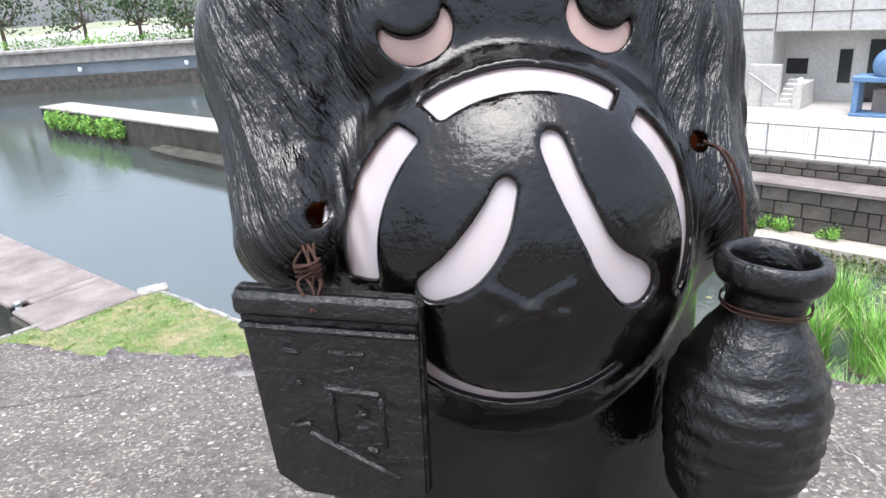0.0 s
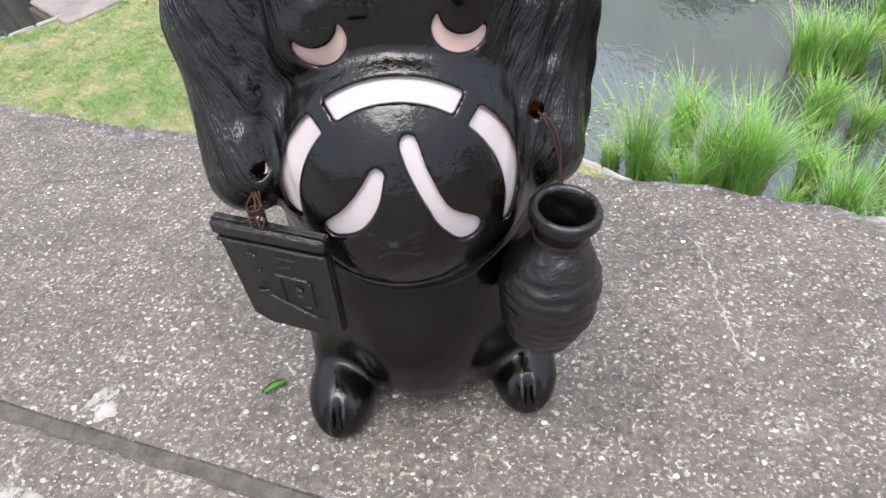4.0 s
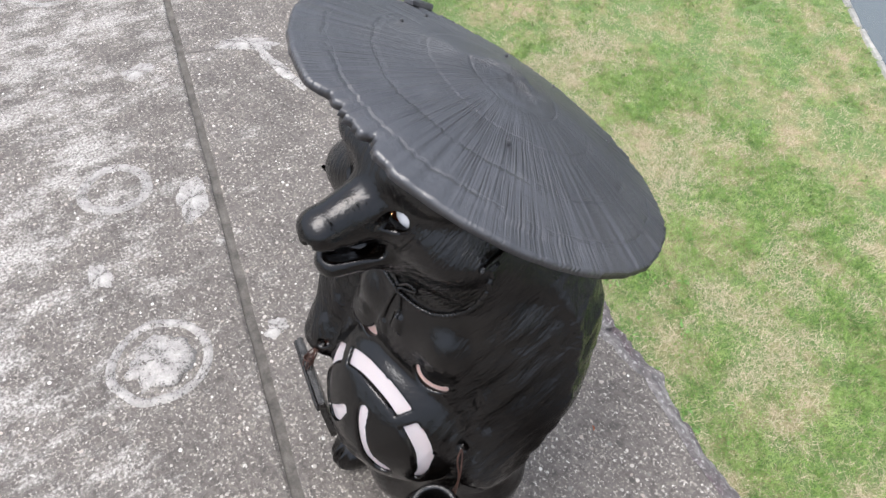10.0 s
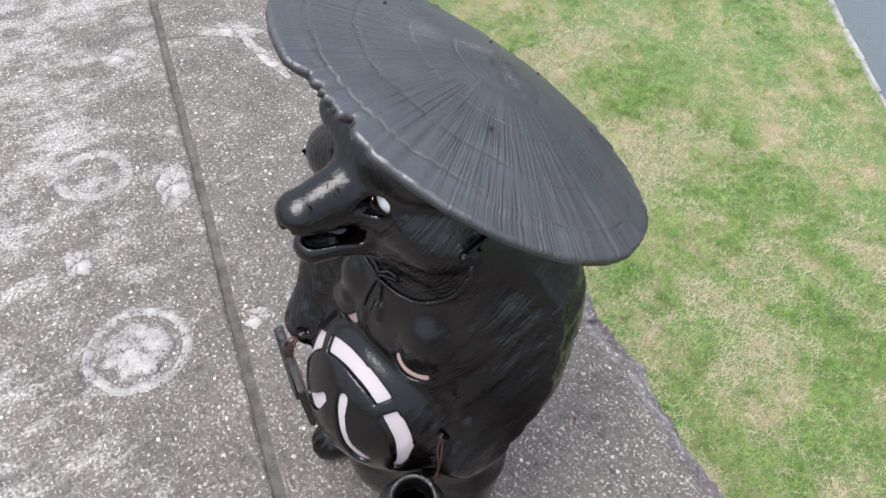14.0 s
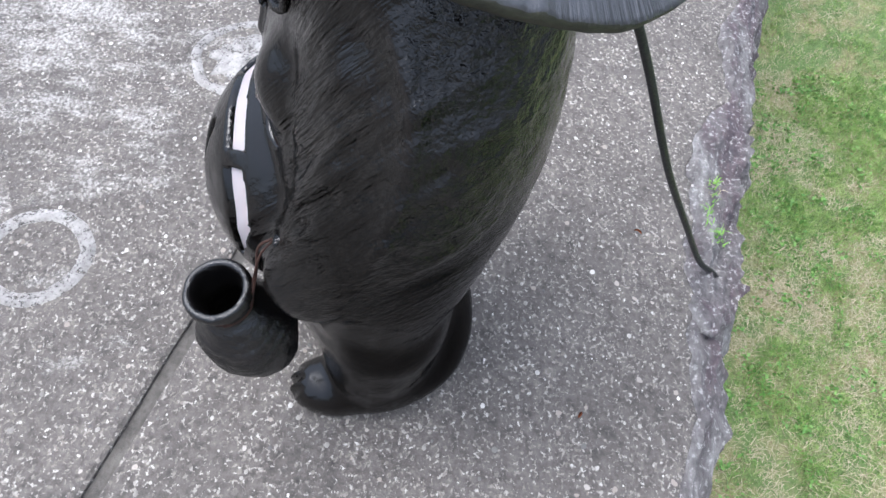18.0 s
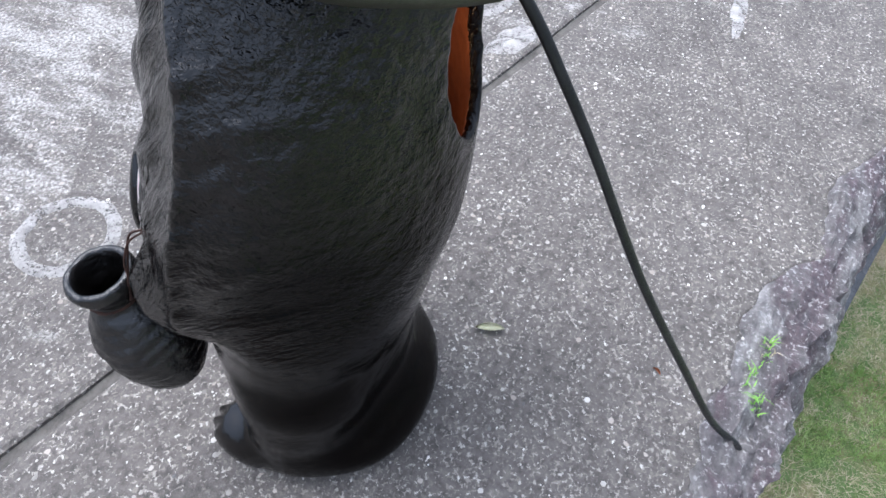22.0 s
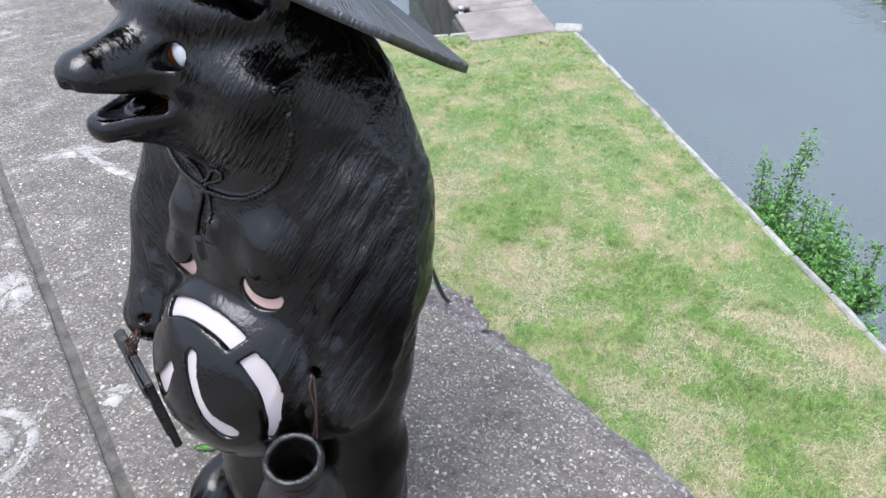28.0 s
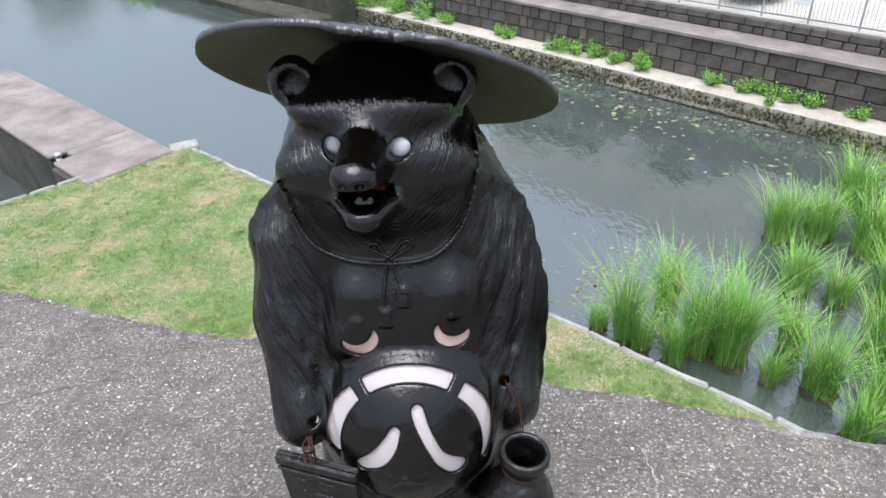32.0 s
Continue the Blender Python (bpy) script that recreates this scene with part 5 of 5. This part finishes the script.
part("cap", lathe_bm([(0.022, 0.275), (0.022, 0.32)], 16), REDPLASTIC, bottle, "red screw cap")

litter = box_bm(0.11, 0.06, 0.025, (0, 0, 0), 0.008, 0.02, 2)
tagged(part("litter", litter, WHITEPLASTIC, m=pose(-7.57, 8.81, LZ + 0.05, 10, 0, 40), smooth=True), "small crumpled white scrap lying on the grass", "litter")

# ---- concrete pier with a gate slot ----
pd = Vector((-16.35, 21.65, 0)) - Vector((-8.0, 15.05, 0))
pd.normalize()
pn = Vector((-pd.y, pd.x, 0))
pn = pn if pn.y < 0 else -pn
pier = thing("pier", Matrix.Identity(4), "stained concrete pier with a mossy side and a gate slot", "pier", kind="structure")


def pier_block(s0, s1, w0, w1, z0, z1, name, mat, cuts=5):
    o = Vector((-8.0, 15.05, 0))
    c = o + pd * (s0 + s1) / 2 + pn * (w0 + w1) / 2
    bm = box_bm(s1 - s0, w1 - w0, z1 - z0, (0, 0, 0), 0.03)
    return part(name, bm, mat, pier, m=pose(c.x, c.y, (z0 + z1) / 2, 0, 0, math.degrees(math.atan2(pd.y, pd.x))))


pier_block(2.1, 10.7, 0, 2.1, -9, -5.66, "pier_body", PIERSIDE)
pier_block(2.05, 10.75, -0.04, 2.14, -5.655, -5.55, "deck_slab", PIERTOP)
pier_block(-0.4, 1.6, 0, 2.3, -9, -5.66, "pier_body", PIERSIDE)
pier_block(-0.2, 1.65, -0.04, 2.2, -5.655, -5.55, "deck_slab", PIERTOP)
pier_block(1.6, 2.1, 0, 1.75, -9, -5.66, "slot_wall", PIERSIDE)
pier_block(1.65, 2.05, -0.04, 1.72, -5.655, -5.55, "deck_slab", PIERTOP)
o = Vector((-8.0, 15.05, 0)) + pd * 1.78 + pn * 2.0
pipe = thing("gate_pipe", Matrix.Translation((o.x, o.y, 0)), "galvanised upright pipe with a bracket in the pier slot", "pipe")
part("pipe", tube_bm([(0, 0, -8.5), (0, 0, -5.5)], 0.07, 12), STEEL, pipe, smooth=True)
part("cap", lathe_bm([(0.09, -5.52), (0.09, -5.44), (0.05, -5.42)], 14), STEEL, pipe, smooth=True)
part("bracket", tube_bm(curve_points([(0, 0, -6.3), (0.3, 0.1, -6.35), (0.5, 0.2, -6.2)], 6), 0.025, 8), STEEL, pipe, smooth=True)

# ---- far bank: ledge, two stone walls, plaza ----
U, N = Vector((0.738, -0.675, 0)), Vector((0.675, 0.738, 0))
BANK = Matrix(((U.x, N.x, 0, 0), (U.y, N.y, 0, 0), (0, 0, 1, 0), (0, 0, 0, 1)))
bank = thing("wall_far_bank", BANK, "two-step dark stone canal wall with a concrete ledge", "wall", kind="structure")


def bank_block(name, s0, s1, n0, n1, z0, z1, mat, rough=0.0, cuts=0):
    bm = box_bm(s1 - s0, n1 - n0, z1 - z0, ((s0 + s1) / 2, (n0 + n1) / 2, (z0 + z1) / 2), 0.0, rough, cuts)
    return part(name, bm, mat, bank)


bank_block("ledge", -34, 40, 20.9, 22.0, -9, -7.02, LEDGE)
bank_block("backing", -33, 40, 21.98, 24, -9, -5.64, MORTAR)
bank_block("coping", -33, 40, 21.85, 23.1, -5.68, -5.58, PIERTOP)
bank_block("backing", -33, 40, 23.08, 26, -9, -5.1, MORTAR)
rng = random.Random(11)


def courses(s0, s1, n_face, z0, z1, rows, length):
    h = (z1 - z0) / rows
    for r in range(rows):
        s = s0 - rng.uniform(0, length)
        while s < s1:
            w = length * rng.uniform(0.5, 1.6)
            bm = box_bm(w - 0.03, 0.16, h - 0.03, (0, 0, 0), 0.02)
            part("stone_block", bm, STONE, bank, m=Matrix.Translation((s + w / 2, n_face + rng.uniform(0, 0.02) - 0.0, z0 + h * (r + 0.5))))
            s += w


courses(-31, 3, 21.96, -7.02, -5.68, 3, 0.62)
courses(-26, 3, 23.06, -5.58, -5.08, 2, 0.55)
plaza = part("plaza", box_bm(83, 70, 1.0, (8.5, 58.2, -5.55)), PLAZA, m=BANK)
tagged(plaza, "pale paved plaza above the far bank", "plaza", kind="structure")
tagged(part("plank", box_bm(6.2, 0.05, 0.12, (-10.5, 20.86, -7.5), 0.01), LEDGE, m=BANK), "pale floating plank along the ledge", "plank")

# railing
rail = thing("railing", BANK, "grey metal railing with thin upright bars", "railing")
for k in range(26):
    part("post", box_bm(0.06, 0.06, 1.05, (-32 + 1.5 * k, 23.3, -4.53), 0.005), RAIL, rail)
for z in (-4.06, -4.92):
    part("rail_bar", box_bm(38, 0.04, 0.05, (-13.2, 23.3, z)), RAIL, rail)
bars = bmesh.new()
for k in range(300):
    bmesh.ops.create_cube(bars, size=1, matrix=Matrix.Translation((-31.9 + 0.125 * k, 23.3, -4.49)) @ Matrix.Diagonal((0.014, 0.014, 0.86, 1)))
tagged(part("upright_bars", bars, RAIL, rail), kind="stuff")


# ---- vegetation ----
ROOTS = varied("matted_reed_roots", (0.025, 0.02, 0.012), (0.12, 0.10, 0.06), 0.95, 9.0, 0.8, 50.0, dist=0.03)
rng = np.random.default_rng(21)
e1 = np.array(E1.normalized())
nrm = np.array((-e1[1], e1[0], 0))
if nrm[1] < 0:
    nrm = -nrm
kk = np.array(K)


def reed_clump(x, y, count, height, spread, seed):
    c = (x, y)
    spots = [(c[0], c[1], WZ - 0.1, 1.0, 0 if k % 9 else 1) for k in range(count)]
    ob = blades("reed_clump", spots, [REED, DRY], height, 0.021, 0.68, seed, 4, 1, spread)
    bm = lathe_bm([(spread * 1.15, WZ - 0.05), (spread * 1.0, WZ + 0.05), (spread * 0.5, WZ + 0.12), (0.0001, WZ + 0.14)], 18)
    for p in bm.verts:
        p.co += noise.noise_vector(p.co * 7 + Vector((x, y, 0))) * 0.09
        p.co.x, p.co.y = p.co.x + x, p.co.y + y
    part("root_mound", bm, ROOTS, ob)
    tagged(ob, "clump of tall bright green reeds standing in the shallow water", "reeds", "reed clumps")


for k, (x, y, hgt, spread) in enumerate(((2.64, 10.36, 2.2, 0.24), (2.18, 10.72, 0.75, 0.2), (2.9, 10.1, 1.2, 0.2), (3.67, 11.5, 1.7, 0.26), (3.98, 10.05, 2.1, 0.34), (4.45, 9.75, 2.3, 0.34), (3.42, 9.72, 1.4, 0.2), (4.75, 10.3, 1.6, 0.28),
                                         (6.73, 14.0, 1.65, 0.42), (8.96, 15.5, 1.75, 0.45), (6.4, 12.0, 1.3, 0.34), (7.05, 11.55, 1.15, 0.26), (5.61, 10.05, 1.3, 0.26), (5.8, 9.05, 1.6, 0.34), (5.97, 7.95, 1.2, 0.26), (7.55, 14.0, 1.5, 0.4), (8.5, 13.35, 1.9, 0.5),
                                         (4.98, 9.2, 1.0, 0.16), (7.28, 10.1, 1.6, 0.36), (6.64, 8.5, 1.5, 0.34), (8.2, 11.6, 1.7, 0.4), (8.3, 9.2, 1.6, 0.4), (9.6, 12.0, 1.9, 0.5), (9.6, 10.2, 1.8, 0.5), (7.4, 7.0, 1.5, 0.4), (8.9, 7.8, 1.6, 0.45), (9.9, 14.0, 1.9, 0.55))):
    reed_clump(x, y, int(1150 * spread), hgt * 1.08, spread * 0.85, 100 + k)


def shrub(x, y, z, rx, rz, count, size, seed, mat, label, category="shrub"):
    t = thing("shrub", Matrix.Translation((x, y, z)), label, category, "shrubs at the water")
    r = np.random.default_rng(seed)
    tips = []
    for j in range(9):
        a = r.uniform(0, 6.28)
        tip = Vector((rx * 0.8 * math.cos(a) * r.uniform(0.2, 1), rx * 0.8 * math.sin(a) * r.uniform(0.2, 1), rz * r.uniform(0.4, 0.95)))
        part("branch", tube_bm(curve_points([(0, 0, -0.2), tip * 0.45 + Vector((0, 0, 0.1)), tip], 4), [0.03 - 0.0027 * q for q in range(9)], 5), BARK, t)
        tips.append(tip)
    pts = []
    for q in range(count):
        tip = tips[int(r.integers(0, 9))]
        f = r.uniform(0.35, 1.05)
        pts.append(np.array(tip) * f + r.normal(0, 0.13 * rx, 3))
    ob = new("foliage", leaves("foliage", pts, mat, size, seed))
    ob.parent = t


for s, off, rx, rz, c in ((7.7, 0.75, 0.8, 2.8, 3200), (8.6, 0.8, 0.85, 2.4, 3200), (9.5, 0.8, 0.8, 2.1, 2600), (10.2, 0.7, 0.6, 1.6, 1500), (9.2, 1.7, 0.5, 1.5, 900)):
    p = kk + e1 * s + nrm * off
    shrub(p[0], p[1], WZ + 0.1, rx, rz, int(c * 1.7), 0.07, int(s * 10), BUSH, "leafy green shrub growing from the water below the lawn edge")

for s, off, r, h, c in ((-30.5, 21.3, 1.5, 0.9, 1500), (-28, 21.4, 1.3, 0.8, 1400), (-25.9, 21.4, 1.1, 0.6, 1200), (-24.2, 21.5, 0.9, 0.8, 1300), (-22.6, 21.6, 0.7, 0.5, 900), (-19.6, 21.6, 0.5, 0.35, 600), (-18.9, 21.5, 0.6, 0.4, 800), (-16.4, 21.5, 0.7, 0.4, 900),
                        (-15.6, 21.5, 0.7, 0.45, 900), (-14.6, 21.6, 0.75, 0.5, 1100), (-13.8, 21.6, 0.6, 0.4, 800), (-12.6, 21.6, 0.7, 0.65, 1200), (-10.0, 21.7, 0.6, 0.4, 800), (-8.9, 21.7, 0.6, 0.4, 800), (-8.2, 21.75, 0.6, 0.45, 900), (-7.4, 21.7, 0.55, 0.4, 800), (-6.8, 21.7, 0.6, 0.4, 800), (-7.8, 21.1, 0.3, 0.3, 260), (-5.4, 21.7, 0.5, 0.4, 600), (-3, 21.7, 0.5, 0.4, 500), (0, 21.7, 0.5, 0.4, 500)):
    p = BANK @ Vector((s, off, 0))
    shrub(p.x, p.y, -7.02, r, h, c, 0.075, int(100 - s * 7), LEDGEWEED, "bright green weeds growing on the concrete ledge", "weeds")

# small weeds and a pale stone at the broken paving edge
spots = [tuple(G @ Vector((x, 1.475 + 0.012 * math.sin(x * 40), 0.0))) + (0.5 + 0.5 * math.sin(x * 77) ** 2, int(abs(x) * 1000) % 2) for x in (-0.27, -0.255, -0.24, -0.21, -0.2, -0.17, -0.15, -0.14, -0.12)]
tagged(blades("edge_weeds", spots, [WEED, DRY], 0.032, 0.004, 1.2, 77, 3, 9, 0.014), "small yellow-green weeds growing in the paving edge", "weeds", kind="stuff")
bm = bmesh.new()
bmesh.ops.create_icosphere(bm, subdivisions=3, radius=1, matrix=Matrix.Diagonal((0.045, 0.03, 0.016, 1)))
for p in bm.verts:
    p.co += noise.noise_vector(p.co * 45) * 0.009
tagged(part("stone", bm, ROCK, m=G @ pose(0.06, 1.43, -0.004, 0, 0, 20), smooth=True), "pale rough stone lump at the foot of the cable", "stone")

# moss hanging at the ledge and floating weed
pts = [np.array(BANK @ Vector((rng.uniform(-34, 5), 20.86 + rng.uniform(-0.06, 0.05), rng.uniform(-7.6, -7.05)))) for q in range(5200)]
tagged(new("ledge_moss", leaves("ledge_moss", pts, varied("moss", (0.03, 0.035, 0.012), (0.14, 0.14, 0.05), 0.95), 0.13, 5)), "dark moss hanging along the ledge", "moss", kind="stuff")
pv, pf = [], []
for q in range(1700):
    s, off = rng.uniform(-24, 2), 20.7 - abs(rng.normal(0, 1.5))
    if off < 14 or rng.uniform() > 0.35 + noise.noise(Vector((s * 0.5, off * 0.7, 1))):
        continue
    c = BANK @ Vector((s, off, 0))
    r, o, a0 = rng.uniform(0.02, 0.11), len(pv), rng.uniform(0, 6)
    for j in range(7):
        a = a0 + j * 0.898
        rr = r * rng.uniform(0.5, 1.1)
        pv.append((c.x + rr * math.cos(a), c.y + rr * math.sin(a), WZ + 0.006))
    pf.append(tuple(range(o, o + 7)))
for q in range(420):
    c = kk + e1 * rng.normal(10.6, 0.8) + nrm * rng.normal(3.8, 0.9)
    r, o, a0 = rng.uniform(0.015, 0.06), len(pv), rng.uniform(0, 6)
    for j in range(6):
        a = a0 + j * 1.047
        pv.append((c[0] + r * math.cos(a), c[1] + r * rng.uniform(0.5, 1) * math.sin(a), WZ + 0.006))
    pf.append(tuple(range(o, o + 6)))
tagged(new("floating_weed", mesh_from("floating_weed", pv, pf, PAD)), "patches of yellowish weed floating on the water", "pond weed", kind="stuff")

# ---- the far end of the basin: spit, end wall, promenade ----
spit = thing("spit_wall", Matrix.Identity(4), "low stone spit wall with weeds between the basins", "wall", kind="structure")
a, b = Vector((-34.2, 55.5, 0)), Vector((-8, 33.5, 0))
d = (b - a).normalized()
ang = math.degrees(math.atan2(d.y, d.x))
L = (b - a).length
q = Vector((-d.y, d.x, 0))
c = (a + b) / 2 + q * 1.2
part("spit_body", box_bm(L, 2.4, 3.2, (0, 0, 0), 0.05, 0.05, 0), PIERSIDE, spit, m=pose(c.x, c.y, -7.5, 0, 0, ang))
part("spit_top", box_bm(L + 0.1, 2.5, 0.15, (0, 0, 0), 0.03), CONCRETE, spit, m=pose(c.x, c.y, -5.85, 0, 0, ang))
c2 = b - d * 7 + q * -0.6
part("berm", box_bm(14, 1.4, 1.6, (0, 0, 0), 0.1, 0.15, 3), PIERSIDE, spit, m=pose(c2.x, c2.y, -7.9, 0, 0, ang))
for j in range(9):
    p = a + d * (2 + j * 1.5 + random.random()) - q * 0.3
    shrub(p.x, p.y, WZ + 0.2, 0.8, 1.6, 420, 0.22, 300 + j, WEED, "green weeds hanging on the spit wall", "weeds")

LAMPS = (38.8, 52.58)
endwall = thing("wall_end", Matrix.Identity(4), "end wall of the basin in stone, blue-grey and pale bands", "wall", kind="structure")
a, b = Vector((-85, 89, 0)), Vector((10, 80, 0))
d = (b - a).normalized()
q = Vector((-d.y, d.x, 0))
ang, L, c = math.degrees(math.atan2(d.y, d.x)), (b - a).length, (a + b) / 2
for z0, z1, off, mat, nm in ((-9, -5.9, 0.0, STONE, "stone_base"), (-5.9, -4.4, 0.5, BLUEWALL, "blue_band"), (-4.4, -2.9, 0.1, CONCRETE, "pale_band"), (-2.9, -2.55, -0.5, CONCRETE, "coping")):
    part(nm, box_bm(L, 3, z1 - z0, (0, 1.5 + off, 0), 0.04), mat, endwall, m=pose(c.x, c.y, (z0 + z1) / 2, 0, 0, ang))
c3 = c + q * 60
tagged(part("promenade", box_bm(L + 60, 118, 0.4, (0, 0, 0)), CONCRETE, m=pose(c3.x, c3.y, -2.8, 0, 0, ang)), "pale promenade above the end wall", "promenade", kind="structure")


for along in LAMPS:
    p = a + d * along - q * 0.06
    lamp = thing("wall_lamp", pose(p.x, p.y, -5.15, 0, 0, ang), "small white lamp fixed to the blue-grey wall band", "lamp", "lamps on the end wall")
    part("housing", box_bm(0.45, 0.3, 0.5, (0, -0.1, 0), 0.06), WHITEPLASTIC, lamp, smooth=True)
    part("arm", box_bm(0.1, 0.5, 0.1, (0, 0.25, 0.1), 0.02), RAIL, lamp)


def tree(x, y, z, h, r, count, seed, size=0.5):
    t = thing("tree", Matrix.Translation((x, y, z)), "dark green leafy tree on the promenade", "tree", "trees beyond the basin")
    g = np.random.default_rng(seed)
    part("trunk", tube_bm(curve_points([(0, 0, -0.3), (0.1, 0, h * 0.3), (0.0, 0.2, h * 0.75)], 5), [0.3 - 0.02 * k for k in range(11)], 8), BARK, t)
    pts = []
    for k in range(12):
        a, f = g.uniform(0, 6.28), g.uniform(0.3, 0.85)
        tip = np.array([r * f * math.cos(a), r * f * math.sin(a), h * g.uniform(0.3, 0.95)])
        part("limb", tube_bm([(0, 0, h * 0.3), tuple(tip * 0.6), tuple(tip)], [0.12, 0.08, 0.03], 5), BARK, t)
        pts.append(tip + g.normal(0, 1, (count // 12, 3)) * np.array([r * 0.28, r * 0.28, h * 0.11]))
    ob = new("crown", leaves("crown", np.concatenate(pts), TREELEAF, size, seed))
    ob.parent = t


for j in range(10):
    p = a + d * (8 + 8.5 * j) + q * (9 + 3 * math.sin(j * 2.3))
    tree(p.x, p.y, -2.6, 8 + 2 * math.sin(j), 4.2, 900, 500 + j)
for j in range(16):
    p = a + d * (10 + 5.0 * j) + q * (3.0 + 0.6 * math.sin(j * 3.1))
    g = np.random.default_rng(700 + j)
    pts = g.normal(0, 1, (260, 3)) * np.array([1.3, 0.5, 0.32]) + np.array([p.x, p.y, -1.95])
    ob = new("hedge", leaves("hedge", pts, WEED if j % 3 == 0 else BUSH, 0.3, 700 + j))
    tagged(ob, "clipped green hedge on the promenade", "hedge", "promenade hedges")


# ---- building above the plaza ----
hall = thing("hall_building", BANK, "pale concrete hall with an overhanging upper storey above the plaza", "building")
part("side_wall", box_bm(19, 8, 3.3, (-20.85, 36.6, -3.45), 0.03), BUILDING, hall)
part("recess_wall", box_bm(26, 6, 3.3, (1.6, 37.2, -3.45), 0.02), BUILDING, hall)
part("upper_storey", box_bm(46, 9, 8, (-7.4, 37.1, 2.02), 0.04), BUILDING, hall)
for k in range(20):
    seam = part("panel_seam", box_bm(0.05, 0.04, 7.9, (-29 + 1.45 * k + 0.31, 32.595, 2.02)), PIERTOP, hall)
for z in (-1.2, 0.8):
    part("panel_seam", box_bm(46, 0.03, 0.05, (-7.4, 32.597, z)), PIERTOP, hall)
for s0, s1, z0, z1 in ((-11.2, -10.3, -3.93, -3.25), (-9.06, -8.55, -4.27, -2.85)):
    w = part("window", box_bm(s1 - s0 + 0.1, 0.08, z1 - z0 + 0.1, ((s0 + s1) / 2, 34.19, (z0 + z1) / 2), 0.01), BUILDING, hall)
    part("pane", box_bm(s1 - s0, 0.06, z1 - z0, ((s0 + s1) / 2, 34.16, (z0 + z1) / 2)), DARKGLASS, w, "dark window pane")
part("far_door", box_bm(0.9, 0.05, 2.6, (-7.5, 34.18, -3.75)), DARKGLASS, hall)
steps = thing("entrance_steps", BANK, "pale concrete entrance steps with side walls and a post", "steps")
part("side_wall", box_bm(1.3, 0.2, 1.8, (-11.25, 31.8, -4.15), 0.02), BUILDING, steps)
part("side_wall", box_bm(0.35, 1.6, 1.05, (-9.8, 32.3, -4.53), 0.02), BUILDING, steps)
for k in range(6):
    part("step", box_bm(0.75, 0.3, 0.17 * (k + 1), (-10.35, 31.7 + 0.3 * k, -5.05 + 0.085 * (k + 1)), 0.01), BUILDING, steps)
bm = bmesh.new()
bmesh.ops.create_uvsphere(bm, u_segments=14, v_segments=10, radius=0.14)
part("globe_lamp", bm, WHITEPLASTIC, steps, "white round globe on the side wall", m=Matrix.Translation((-9.8, 31.8, -3.9)), smooth=True)
part("sloping_rail", tube_bm([(-11.9, 31.65, -3.6), (-10.7, 31.65, -4.4)], 0.03, 8), RAIL, steps)
part("rail_post", tube_bm([(-11.3, 31.65, -5.05), (-11.3, 31.65, -3.7)], 0.03, 8), RAIL, steps)

kiosk = thing("blue_monument", BANK, "blue painted metal frame with a rounded top on the plaza", "sculpture")
for s in (-7.45, -5.85):
    part("leg", box_bm(0.2, 0.9, 1.35, (s, 31.2, -4.38), 0.02), BLUEMETAL, kiosk)
part("lintel", box_bm(1.95, 1.0, 0.22, (-6.65, 31.2, -3.62), 0.03), BLUEMETAL, kiosk)
part("base", box_bm(1.9, 1.0, 0.12, (-6.65, 31.2, -4.99), 0.02), BLUEMETAL, kiosk)
bm = bmesh.new()
bmesh.ops.create_uvsphere(bm, u_segments=24, v_segments=14, radius=0.62)
part("dome", bm, BLUEMETAL, kiosk, m=Matrix.Translation((-6.45, 31.2, -3.1)), smooth=True)
part("inner_box", box_bm(0.9, 0.5, 0.9, (-6.5, 31.5, -4.5), 0.02), PIERTOP, kiosk)
for s in (-10.6, -8.3):
    sign = thing("rail_sign", BANK, "small pale blue sign fixed to the railing", "sign", "signs on the railing")
    part("panel", box_bm(0.55, 0.02, 0.28, (s, 23.26, -4.38), 0.004), BLUEMETAL if s < -9 else WHITEPLASTIC, sign)

# trees of the plaza that the water mirrors
for j, (s, off, h, r) in enumerate(((-24, 27.5, 3.6, 2.2), (-21, 27.5, 4.3, 2.2), (-18.6, 27, 2.9, 1.5), (-13.6, 26.8, 3.2, 1.5), (-12.4, 25.6, 2.5, 1.3), (-10.9, 25.2, 1.2, 0.9), (-15.6, 25.6, 1.6, 1.2))):
    p = BANK @ Vector((s, off, 0))
    tree(p.x, p.y, -5.05, h, r, 1500, 900 + j, 0.34)
